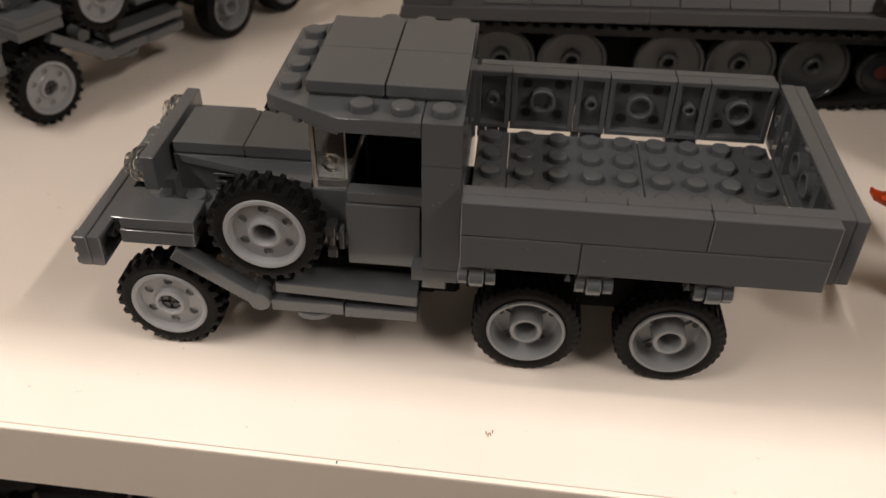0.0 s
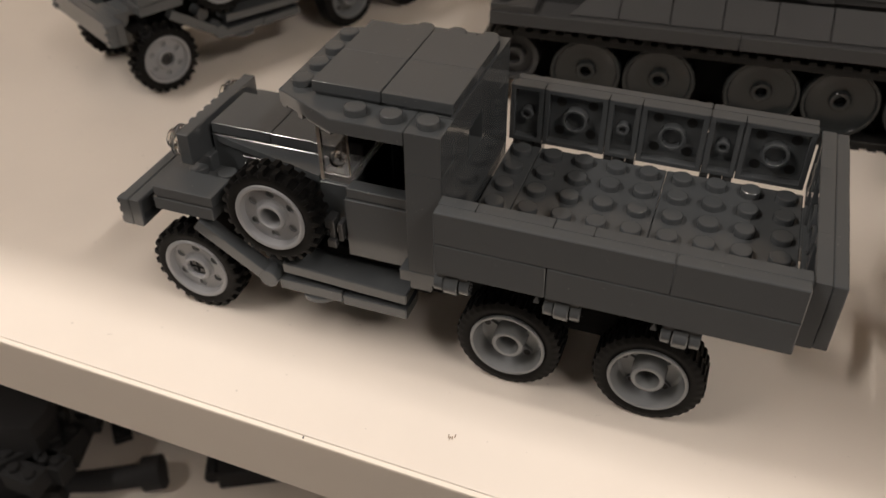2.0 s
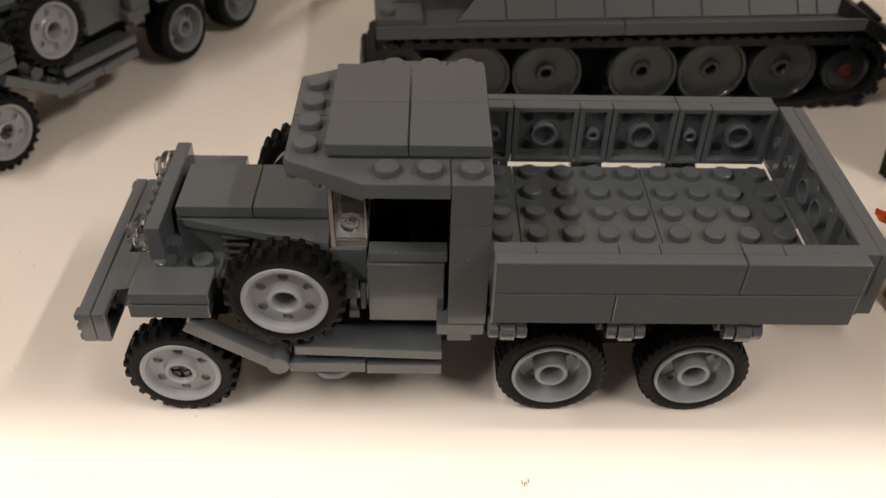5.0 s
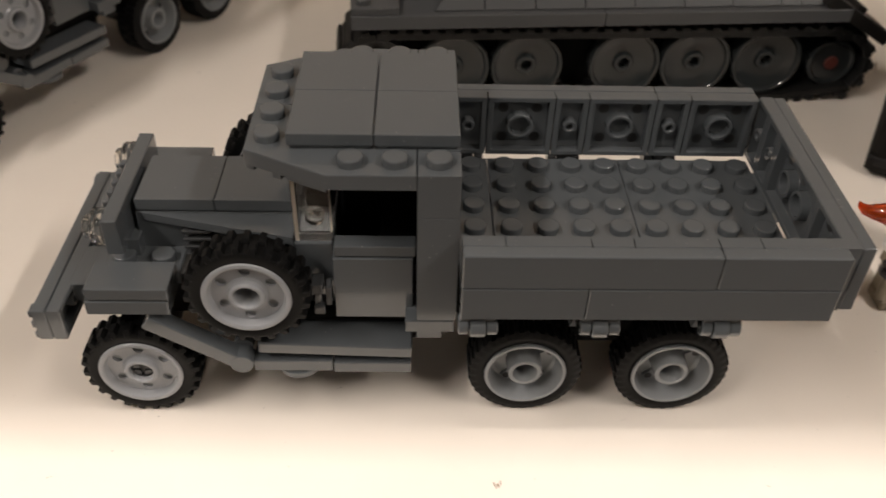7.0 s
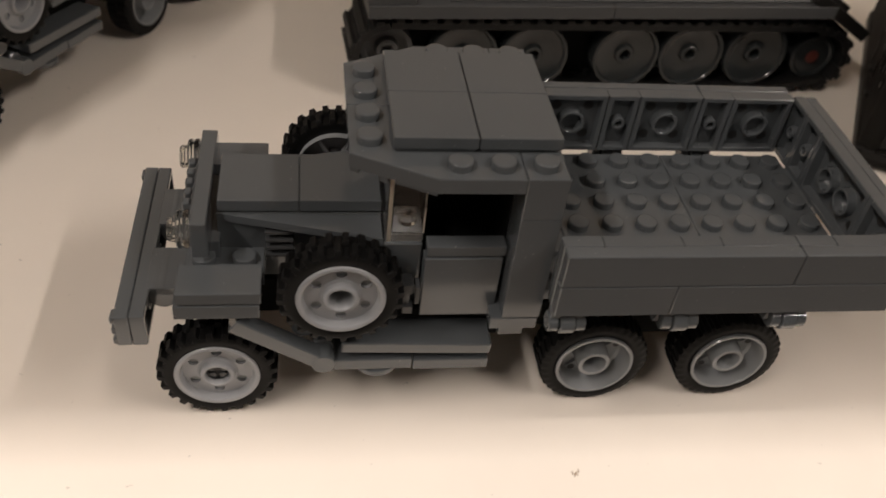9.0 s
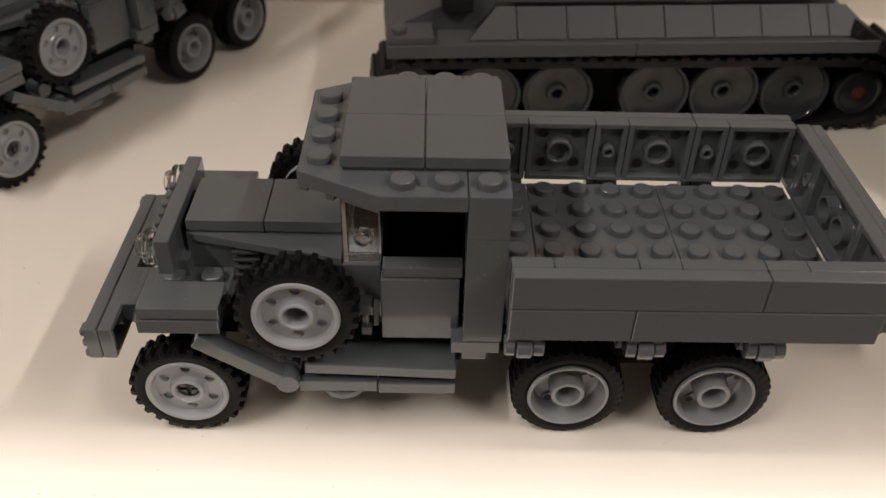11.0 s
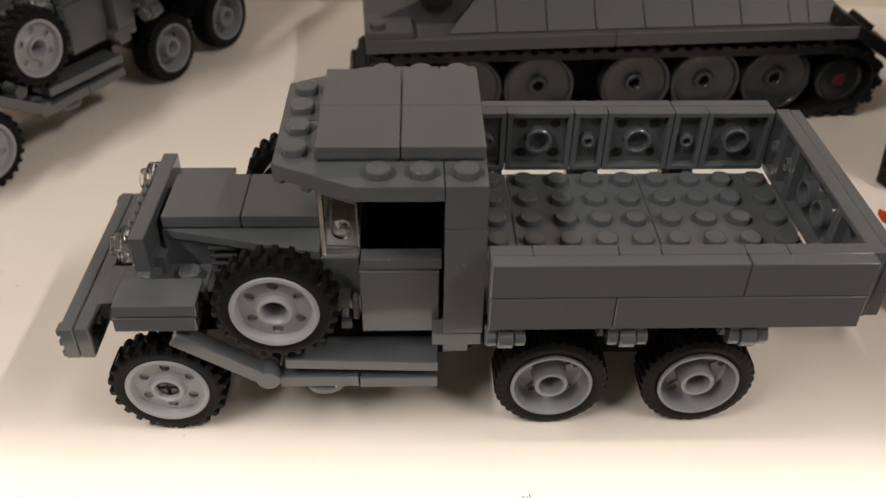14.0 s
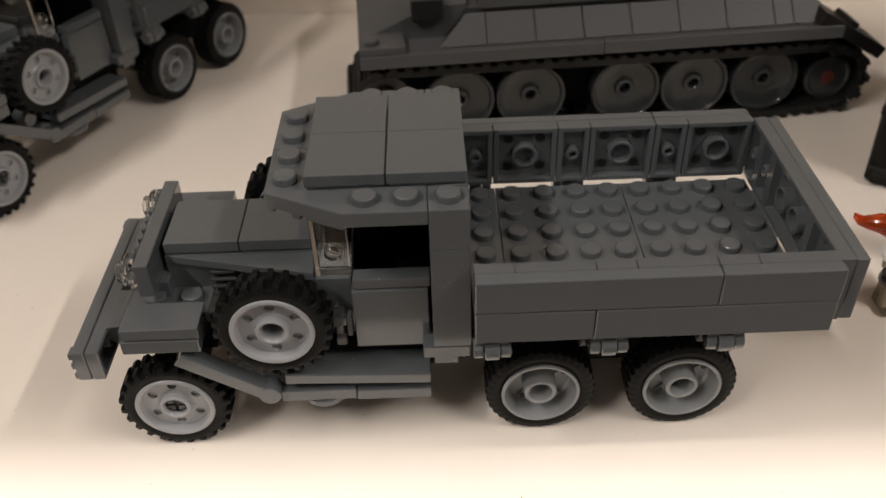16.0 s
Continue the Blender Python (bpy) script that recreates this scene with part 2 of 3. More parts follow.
# ---- the shelf and the room ----
TURN = pose(0, 0, 0, 0, 0, -1.6)
setting("shelf_board", box(B(), -60, 70, -2.388, 25, -1.88, 0, 0.016, TURN), SHELF, "white laminate shelf board with fine specks", "shelf")
ALONG = Matrix(((0, 0, 1, 0), (1, 0, 0, 0), (0, 1, 0, 0), (0, 0, 0, 1)))
setting("edge_band", prism(B(), [(-2.408, -1.92), (-2.52, -1.92), (-2.52, -0.10), (-2.52, -0.075), (-2.506, -0.040), (-2.472, -0.020), (-2.404, -0.014)], -60, 70, TURN @ ALONG, 0.01), EDGE, "pale plastic edge band along the shelf front", "trim")
setting("lower_shelf", box(B(), -60, 70, -2.4, 25, -17.9, -16, 0.03, TURN), SHELF, "white laminate shelf board below", "shelf")
setting("upper_shelf", box(B(), -60, 70, -2.4, 25, 56, 57.9, 0.03, TURN), SHELF, "white laminate shelf board above", "shelf")
setting("wall_back", box(B(), -60, 70, 25.01, 26.6, -60, 62, 0.02, TURN), EDGE, "cream back panel of the shelves", "wall")
for x in (-61.8, 70):
    setting("wall_side", box(B(), x, x + 1.8, -2.4, 26.6, -60, 62, 0.02, TURN), SHELF, "white side panel of the shelves", "wall")
setting("floor", box(B(), -250, 250, -420, 30, -122, -120, 0.02), CARPET, "brown floor of the room", "floor")
setting("ceiling", box(B(), -250, 250, -420, 30, 140, 142, 0.02), PAINT, "plain pale ceiling", "ceiling")
setting("wall_north", box(B(), -250, 250, 30, 32, -120, 140, 0.02), PAINT, "plain cream wall", "wall")
setting("wall_south", box(B(), -250, 250, -422, -420, -120, 140, 0.02), PAINT, "plain cream wall", "wall")
setting("wall_west", box(B(), -252, -250, -420, 30, -120, 140, 0.02), PAINT, "plain cream wall", "wall")
setting("wall_east", box(B(), 250, 252, -420, 30, -120, 140, 0.02), PAINT, "plain cream wall", "wall")

# ---- wheels ----
# Near-black discs laid into hollows and bores as painted shade.
PIT = plastic("dark_hollow_plastic", (0.02, 0.02, 0.02), 0.5)

def tyre_mesh(lugs=26, high=1.24, low=1.13, wide=1.0):
    """Tyre with two staggered rows of tread blocks, one skin."""
    bm = B()
    seg = lugs * 4
    rings = []
    def ring(r, z, row=None, up=None):
        vs = []
        for k in range(seg):
            lug, q = divmod(k, 4)
            a = math.tau * (lug + (0.0, 0.07, 0.43, 0.5)[q] + (0.5 if row else 0)) / lugs
            # the second row starts half a pitch on, so its blocks sit in the gaps of the first
            rr = (up if q in (1, 2) else r) if up else r
            vs.append((a, rr, z))
        if row:
            vs = vs[-2:] + vs[:-2]
            vs = [(a - math.tau if n < 2 else a, r, z) for n, (a, r, z) in enumerate(vs)]
        rings.append([bm.verts.new((r * math.cos(a), r * math.sin(a), z * wide)) for a, r, z in vs])
    for r, z in ((0.85, -0.03), (0.95, 0.02), (1.04, 0.025)):
        ring(r, z)
    ring(1.07, 0.02, None, 1.085)
    ring(low, -0.02, None, high - 0.03)
    ring(low, -0.05, None, high)
    ring(low, -0.36, None, high)
    ring(low, -0.39, None, high - 0.03)
    ring(low, -0.41, 1, high - 0.03)
    ring(low, -0.44, 1, high)
    ring(low, -0.75, 1, high)
    ring(low, -0.79, 1, high - 0.03)
    ring(1.07, -0.82, 1, 1.10)
    for r, z in ((1.04, -0.825), (0.95, -0.82), (0.85, -0.77)):
        ring(r, z, 1)
    for a, b in zip(rings, rings[1:] + rings[:1]):
        for k in range(seg):
            n = (k + 1) % seg
            bm.faces.new((a[k], a[n], b[n], b[k]))
    return bm


def flat_rim(cross):
    """Six-hole rim; local z points outwards, the face of the hub at z = 0."""
    bm = B()
    # lip, dished face, raised hub
    lathe(bm, [(0.86, -0.78), (0.86, -0.05), (0.885, 0.0), (0.87, 0.035), (0.82, 0.045), (0.77, 0.02), (0.745, -0.06), (0.72, -0.14)], None, 48)
    # face between hub and lip, each sixth with a bolt hole
    holes = 6
    r0, r1, rh, hr, z = 0.36, 0.725, 0.555, 0.105, -0.14
    for h in range(holes):
        a0, half = math.tau * (h + 0.5) / holes, math.pi / holes
        cx, cy = rh * math.cos(a0), rh * math.sin(a0)
        rim_line = [(r1, a0 - half + 2 * half * k / 10) for k in range(11)] + [(r0 + (r1 - r0) * (1 - k / 4), a0 + half) for k in range(1, 5)]
        rim_line += [(r0, a0 + half - 2 * half * k / 6) for k in range(1, 7)] + [(r0 + (r1 - r0) * k / 4, a0 - half) for k in range(1, 4)]
        outer, inner, cup = [], [], []
        for r, a in rim_line:
            x, y = r * math.cos(a), r * math.sin(a)
            t = math.atan2(y - cy, x - cx)
            outer.append(bm.verts.new((x, y, z)))
            inner.append(bm.verts.new((cx + hr * math.cos(t), cy + hr * math.sin(t), z)))
            cup.append(bm.verts.new((cx + hr * math.cos(t), cy + hr * math.sin(t), z - 0.2)))
        for k in range(len(outer)):
            j = (k + 1) % len(outer)
            bm.faces.new((inner[k], inner[j], outer[j], outer[k]))
            bm.faces.new((cup[k], cup[j], inner[j], inner[k]))
        bm.faces.new(cup)
    bmesh.ops.remove_doubles(bm, verts=bm.verts, dist=0.002)
    for k in range(6):
        box(bm, 0.18, 0.84, -0.05, 0.05, -0.66, -0.50, 0.01, pose(0, 0, 0, 0, 0, 60 * k))
    # backing just under the face closes the sector corners
    lathe(bm, [(0.30, -0.36), (0.73, -0.36), (0.73, -0.38)], None, 48)
    lathe(bm, [(0.43, -0.15), (0.37, -0.10), (0.35, 0.0), (0.315, 0.025), (0.27, 0.02), (0.25, -0.015), (0.24, -0.5 if not cross else -0.10)], None, 32)
    if not cross:
        lathe(bm, [(0.24, -0.5), (0, -0.5)], None, 32)
    return bm


def deep_rim():
    """Deep-dished rim with a tall hub tube and five low pads round it."""
    bm = B()
    lathe(bm, [(0.86, -0.78), (0.86, 0.0), (0.885, 0.04), (0.865, 0.075), (0.81, 0.065), (0.785, 0.0), (0.76, -0.22), (0.72, -0.40), (0.66, -0.45), (0.385, -0.45),
               (0.37, -0.08), (0.36, 0.01), (0.33, 0.03), (0.27, 0.02), (0.255, -0.01), (0.24, -0.6), (0, -0.6)], None, 48)
    for k in range(5):
        m = pose(0, 0, 0, 0, 0, 72 * k + 20)
        prism(bm, [(0.37, -0.05), (0.70, -0.13), (0.70, 0.13), (0.37, 0.05)], -0.45, -0.39, m, 0.02)
    return bm


def wheel(parent, at, kind):
    """wheel > rim, tyre; local z points outwards."""
    if kind not in WHEELS:
        hub = part("wheel", rod(B(), 0.20, -0.80, -0.52, None, 20), BLACK, parent, "", at)
        rim = deep_rim() if kind == "deep" else flat_rim(kind == "axle")
        part("rim", rim, DEEPRIM if kind == "deep" else LIGHT, hub, "light grey plastic rim")
        part("tyre", tyre_mesh(24, 1.24, 1.12, 0.78) if kind != "deep" else tyre_mesh(36, 1.235, 1.19), RUBBER, hub, "black rubber tyre with block tread")
        if kind != "deep":
            # Hole floors a tone darker than the rim: slight shade put into colour.
            for k in range(6):
                a = math.tau * (k + 0.5) / 6
                part("bolt_hole", rod(B(), 0.10, -0.345, -0.20, shift(0.555 * math.cos(a), 0.555 * math.sin(a), 0), 14, 0.005), DEEPRIM, hub)
        if kind == "open":
            part("hub_bore", rod(B(), 0.235, -0.49, -0.44, None, 20), PIT, hub)
        if kind == "axle":
            part("axle_end", rod(B(), 0.215, -0.32, -0.14, None, 20), BLACK, hub)
            for a in (45, 135, 225, 315):
                part("axle_bush", prism(B(), [(0.07, -0.02), (0.17, -0.12), (0.222, 0.0), (0.17, 0.12), (0.07, 0.02)], -0.3, -0.09, pose(0, 0, 0, 0, 0, a), 0.01), DARKGREY, hub)
        if kind == "deep":
            for k in range(5):
                part("pin_hole", rod(B(), 0.085, -0.40, -0.384, pose(0, 0, 0, 0, 0, 72 * k + 20) @ shift(0.62, 0, 0), 16, 0.005), PIT, hub)
        WHEELS[kind] = hub
        return hub
    return again(WHEELS[kind], parent, at)


WHEELS = {}


# ---- bricks seen from below ----
def open_plate(name, parent, label, w, m, h=1.6, d=0.32, g=0.011):
    """Underside of a plate standing on edge: local x along, y up, open towards local +z at z = 0, back at -d. Its tubes are parts of it."""
    bm = B()
    def rect(e, z):
        return [bm.verts.new(m @ Vector(p)) for p in ((e, e, z), (w - e, e, z), (w - e, h - e, z), (e, h - e, z))]
    t = 0.14
    rings = [rect(g + 0.02, -d), rect(g, -d + 0.02), rect(g, -0.02), rect(g + 0.02, 0), rect(t - 0.015, 0), rect(t, -0.015), rect(t + 0.012, -d + 0.10)]
    for a, b in zip(rings, rings[1:]):
        for k in range(4):
            bm.faces.new((a[k], a[(k + 1) % 4], b[(k + 1) % 4], b[k]))
    bm.faces.new(rings[0][::-1])
    bm.faces.new(rings[-1])
    plate = part(name, bm, GREY, parent, label)
    n = round(w / 0.8)
    if h < 1:
        for k in range(1, n):
            part("pin", lathe(B(), [(0.16, -d + 0.10), (0.155, -0.03), (0.14, -0.01), (0.09, -0.01), (0.08, -0.03), (0.08, -0.15), (0, -0.15)], m @ shift(w * k / n, h / 2, 0), 18), GREY, plate)
        return plate
    if n == 1:
        part("pin", lathe(B(), [(0.175, -d + 0.10), (0.165, -0.03), (0.15, -0.01), (0.10, -0.01), (0.085, -0.03), (0.085, -0.2), (0, -0.2)], m @ shift(w / 2, h / 2, 0), 20), GREY, plate)
    for k in range(1, n):
        at = m @ shift(0.8 * k, h / 2, 0)
        part("tube", lathe(B(), [(0.335, -d + 0.10), (0.325, -0.02), (0.31, -0.005), (0.26, -0.005), (0.245, -0.02), (0.24, -d + 0.10), (0, -d + 0.09)], at, 28), GREY, plate)
    if n > 1:
        for x in [0.4 + 0.8 * k for k in range(n)]:
            # Dark discs paint the shade inside the hollow studs.
            for y in (0.4, h - 0.4):
                part("stud_hollow", rod(B(), 0.13, -d + 0.09, -d + 0.103, m @ shift(x, y, 0), 14, 0.004), PIT, plate)
    return plate


MID = 3.05      # the cab's centre plane
BED = 3.34      # the load bed's centre plane


def far(y):
    return 2 * MID - y


def both(make):
    """Calls make(y) for the near side and the far side, where y maps a near distance to the side."""
    make(lambda a, b: (a, b))
    make(lambda a, b: (far(b), far(a)))


def toy_truck(at, label):
    T = thing("toy_truck", label, "toy truck", at)
    P = lambda name, bm, label="", mat=GREY: part(name, bm, mat, T, label)
    # load bed floor
    rows = [BED - 2.0 + 0.8 * k for k in range(6)]
    for x0, n in ((0.07, 1), (0.87, 4), (4.07, 4)):
        bm = box(B(), x0 + 0.006, x0 + 0.8 * n - 0.006, BED - 2.4, BED + 2.4, 3.06, 3.38)
        studs(P("floor_plate", bm, "studded grey bed plate"), [(x0 + 0.4 + 0.8 * k, y) for k in range(n) for y in rows], 3.38)
    # side walls: smooth tiles outside, open plates inside
    for y_out, drop in ((0.0, 0.0), (6.15, 0.09)):
        dx = 0.03 if y_out else 0.045
        for x0, x1, z0 in ((dx, dx + 4.8, 4.3), (dx + 4.8, dx + 7.2, 4.3), (dx, dx + 2.4, 3.5), (dx + 2.4, dx + 7.2, 3.5)):
            P("side_tile", tile(B(), x0 + 0.009, x1 - 0.009, y_out, y_out + 0.318, z0 + 0.006 - drop, z0 + 0.794 - drop, 0.02, 1, 0 if y_out else 1, 0.045, 0.02), "smooth dark grey tile")
        x = dx
        for w in (1, 2, 1, 2, 1, 2):
            w *= 0.8
            if y_out == 0:
                m = shift(x + w, 0.64, 3.5) @ pose(0, 0, 0, 0, 0, 180) @ FRONT
            else:
                m = shift(x - (0.08 if w < 0.9 and x < 0.5 else 0), 5.83, 3.41) @ FRONT
            open_plate("side_plate", T, "hollow underside of a grey plate", w + (0.08 if y_out and x < 0.5 else 0), m)
            x += w
    # hinge clips under the walls
    for y0 in (0.26, 5.83 + 0.38):
        for x0 in (0.0, 2.4, 4.8):
            bm = B()
            for a, b, r in ((0.02, 0.23, 0.22), (0.25, 0.56, 0.27), (0.58, 0.80, 0.22)):
                rod(bm, r, x0 + a, x0 + b, shift(0, y0, 3.14) @ TAILW, 16, 0.02)
            box(bm, x0 + 0.27, x0 + 0.53, min(y0, MID + (1.9 if y0 > 3 else -1.9)), max(y0, MID + (1.9 if y0 > 3 else -1.9)), 2.92, 3.05, 0.02)
            box(bm, x0 + 0.05, x0 + 0.75, y0 - 0.12, y0 + 0.12, 3.3, 3.5, 0.02)
            if x0 and y0 < 3:
                prism(bm, [(x0 - 0.20, 3.24), (x0 - 0.07, 3.24), (x0 - 0.13, 3.49)], -0.30, -0.10, FRONT, 0.005)
            P("hinge_clip", bm)
    # tailgate
    for y0, n in ((0.45, 2), (2.05, 3), (4.45, 1), (5.25, 1)):
        w = 0.8 * n
        open_plate("tailgate_plate", T, "hollow underside of a grey plate", w, shift(7.29, y0 + w, 3.38) @ pose(0, 0, 0, 0, 0, -90) @ FRONT, g=0.002)
    P("tailgate_tile", box(B(), 7.615, 7.88, 0.454, 6.046, 3.391, 4.969))
    for y in (1.05, 3.65, 4.45):
        P("tailgate_hinge", rod(box(B(), 6.9, 7.5, y + 0.05, y + 0.75, 2.94, 3.12), 0.19, y, y + 0.8, shift(7.36, 0, 3.2) @ REAR, 16))
    # chassis under bed and cab, and two black boxes added as under-truck shade
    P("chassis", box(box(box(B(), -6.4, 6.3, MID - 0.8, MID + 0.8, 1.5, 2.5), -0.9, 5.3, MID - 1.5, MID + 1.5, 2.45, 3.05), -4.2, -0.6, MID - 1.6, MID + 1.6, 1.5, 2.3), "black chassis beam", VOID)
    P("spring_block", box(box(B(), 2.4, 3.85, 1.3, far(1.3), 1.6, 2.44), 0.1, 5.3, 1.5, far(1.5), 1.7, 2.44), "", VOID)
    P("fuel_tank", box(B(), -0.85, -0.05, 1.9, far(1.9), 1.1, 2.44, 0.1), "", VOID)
    for x in (-6.63, 1.55, 4.73):
        P("axle", rod(B(), 0.2, 1.4, 4.7, shift(x, 0, 1.24) @ REAR, 16), "", BLACK)
        P("axle_block", box(B(), x - 0.4, x + 0.4, MID - 1.2, MID + 1.2, 0.95, 1.75), "", BLACK)
    # cab
    for y0 in (0.65, 4.65):
        P("pillar", box(B(), -0.79, 0, y0, y0 + 0.8, 2.84, 5.437, 0.006))
        studs(P("pillar_brick", box(B(), -0.79, 0, y0, y0 + 0.8, 5.443, 6.40, 0.012)), [(-0.4, y0 + 0.4)], 6.40)
    bm = box(box(B(), -0.36, 0.0, 1.452, 4.648, 2.84, 4.85, 0.004), -0.36, 0.0, 1.452, 4.648, 5.6, 6.41, 0.004)
    box(box(bm, -0.36, 0.0, 1.452, 2.45, 4.84, 5.61, 0.004), -0.36, 0.0, 3.4, 4.648, 4.84, 5.61, 0.004)
    P("back_panel", bm)
    # Cab shade put into colour: added black panels, then a blackened floor and seat.
    P("cab_lining", box(box(B(), -0.8, -0.4, 1.47, 4.63, 3.4, 6.05), -2.62, -0.8, 4.5, 4.62, 2.61, 6.05), "black panels added as shade inside the cab", VOID)
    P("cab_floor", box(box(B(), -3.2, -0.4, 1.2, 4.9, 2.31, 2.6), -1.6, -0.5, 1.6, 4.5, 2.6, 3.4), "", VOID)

    def cab_side(s):
        y = s(1.05, 1.37)
        P("door", box(B(), -2.46, -0.87, *y, 2.53, 4.12), "smooth dark grey door tile")
        P("door_sill", box(B(), -2.42, -0.82, *s(1.09, 1.46), 4.14, 4.40))
        P("cowl", box(B(), -3.24, -2.47, *s(1.42, 2.24), 2.62, 4.20))
        P("bracket_plate", box(box(B(), -1.02, -0.02, *s(0.64, 1.5), 2.51, 2.83), -0.80, -0.27, *s(0.7, 1.1), 2.27, 2.50))
        # running boards
        slab = pose(-4.07, 0, 2.16, 0, 2.4)
        P("running_board", box(B(), 0, 3.19, *s(0.64, 2.3), -0.30, 0, 0.03, slab))
        P("step_tile", box(B(), -4.22, -2.56, *s(0.66, 1.44), 1.30, 1.61))
        P("step_tile", box(B(), -2.54, -0.90, *s(0.66, 1.44), 1.26, 1.56))
        P("step_disc", rod(B(), 0.5, 1.12, 1.28, shift(-3.3, (s(1.1, 1.1))[0], 0)))
        # stay from fender to running board
        d = math.hypot(1.70, 1.15)
        tilt = math.degrees(math.atan2(1.15, 1.70))
        arm = pose(-6.14, 0, 2.79, 0, tilt)
        bm = box(B(), -0.1, d, *s(0.52, 0.90), -0.18, 0.16, 0.02, arm)
        yy = s(0.52, 0.90)
        rod(bm, 0.25, yy[0] - 0.01, yy[1] + 0.01, arm @ shift(d, 0, 0) @ REAR, 20)
        P("fender_stay", bm)
        yk = s(0.9, 1.5)
        P("stay_joint", rod(rod(B(), 0.22, *yk, shift(-4.45, 0, 1.78) @ REAR), 0.24, *yk, shift(-4.85, 0, 2.36) @ REAR))
        # fender
        P("fender_plate", box(B(), -7.31, -5.68, *s(0.54, 1.44), 3.05, 3.40))
        P("fender_tile", tile(B(), -7.25, -5.64, *s(0.54, 1.40), 3.40, 3.72, 0.014))
        # wing panel beside the hood
        a, b = s(1.46, 2.24)
        flip = a > MID
        y_in, y_out = (a, b) if flip else (b, a)
        out = [(-6.42, y_in), (-3.26, y_out), (-3.26, y_in)]
        P("hood_wing", prism(B(), out if not flip else out[::-1], 4.12, 4.30))
        bm = B()
        for k in range(4):
            box(bm, -5.60, -5.02, *s(1.98, 2.28), 3.36 + 0.2 * k, 3.44 + 0.2 * k, 0.015)
        P("louvre", bm, "", DARKGREY)
        # clip that carries the spare wheel
        bm = box(box(B(), -2.90, -2.66, *s(0.82, 1.2), 3.36, 3.62), -2.86, -2.64, *s(0.80, 1.2), 2.84, 3.06)
        box(bm, -2.62, -2.50, *s(0.9, 1.2), 3.0, 3.5)
        rod(bm, 0.10, 2.9, 3.55, shift(-2.78, s(0.98, 0.98)[0], 0), 14)
        # The spare wheel's shadow is put into the clip's darker colour.
        P("spare_clip", bm, "", DARKGREY)
        yr = s(1.2, 2.3)
        P("spare_axle", rod(B(), 0.2, *yr, shift(-4.14, 0, 3.64) @ REAR), "", BLACK)

    both(cab_side)
    # roof
    near = [(-3.99, MID - 1.6), (-2.42, MID - 2.4), (-0.805, MID - 2.4), (-0.805, MID - 0.005), (-3.99, MID - 0.005)]
    studs(P("roof_wedge", prism(B(), near, 6.08, 6.40)), [(-2.0, MID - 2), (-1.2, MID - 2), (-3.6, MID - 1.2), (-3.6, MID - 0.4)], 6.40)
    studs(P("roof_wedge", prism(B(), [(x, far(y)) for x, y in near[::-1]], 6.08, 6.40)), [(-2.0, MID + 2), (-1.2, MID + 2), (-3.6, MID + 1.2), (-3.6, MID + 0.4)], 6.40)
    for flip in (False, True):
        bm = B()
        for a, b, z in ((0.0, 0.10, 5.98), (0.34, 0.44, 5.95), (0.52, 1.0, 6.0)):
            p, q = Vector((-3.97, MID - 1.58)), Vector((-2.43, MID - 2.37))
            u, v = p.lerp(q, a), p.lerp(q, b)
            out = [(u.x, u.y), (v.x, v.y), (v.x + 0.05, v.y + 0.10), (u.x + 0.05, u.y + 0.10)]
            if flip:
                out = [(x, far(y)) for x, y in out[::-1]]
            prism(bm, out, z, 6.09, None, 0.005)
        P("wedge_rim", bm)
    P("roof_plate", box(B(), -0.79, -0.37, MID - 1.59, MID + 1.59, 6.08, 6.40))
    for x0 in (-3.2, -1.6):
        for y0 in (MID - 1.6, MID):
            P("roof_tile", tile(B(), x0 + 0.014, x0 + 1.586, y0 + 0.006, y0 + 1.594, 6.405, 6.735, 0.014, 2, 0, 0.075, 0.05), "smooth dark grey roof tile")
    # windscreen: base, front pane, cheeks
    bm = B()
    box(bm, -3.22, -3.10, MID - 1.58, MID + 1.58, 4.45, 6.07, 0.02)
    for y0 in (MID - 1.58, MID + 1.53):
        prism(bm, [(-3.1, 4.45), (-2.47, 4.45), (-2.47, 5.6), (-2.72, 6.06), (-3.1, 6.06)], y0, y0 + 0.05, Matrix(((1, 0, 0, 0), (0, 0, 1, 0), (0, 1, 0, 0), (0, 0, 0, 1))), 0.01)
    screen = P("windscreen", bm, "clear plastic windscreen", CLEAR)
    screen.visible_shadow = False
    # Thin tan strips paint the shelf light that shows in the pane edges.
    bm = box(B(), -3.20, -3.12, MID - 1.605, MID - 1.583, 4.25, 6.05, 0.004)
    part("base", box(B(), -3.22, -2.47, MID - 1.58, MID + 1.58, 4.21, 4.44, 0.03), HAZY, screen, "hazy clear base").visible_shadow = False
    box(bm, -2.49, -2.462, MID - 1.585, MID - 1.535, 4.46, 5.62, 0.004)
    part("worn_edge", bm, EDGEGLINT, screen, "frosted tan strip added as light caught in the edge").visible_shadow = False
    # Blackened so the space behind the windscreen looks shaded.
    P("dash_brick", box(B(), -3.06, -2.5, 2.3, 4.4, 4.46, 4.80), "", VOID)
    P("far_post", box(B(), -3.08, -2.64, 4.44, 4.5, 4.5, 6.05))
    ring = [(0.09, 0.0), (0.19, 0.0), (0.19, 0.15), (0.17, 0.17), (0.11, 0.17), (0.09, 0.15)]
    part("side_stud", lathe(B(), ring, shift(-2.80, MID - 1.52, 4.78) @ REAR, 24, True), CLEAR, screen, "clear hollow stud").visible_shadow = False
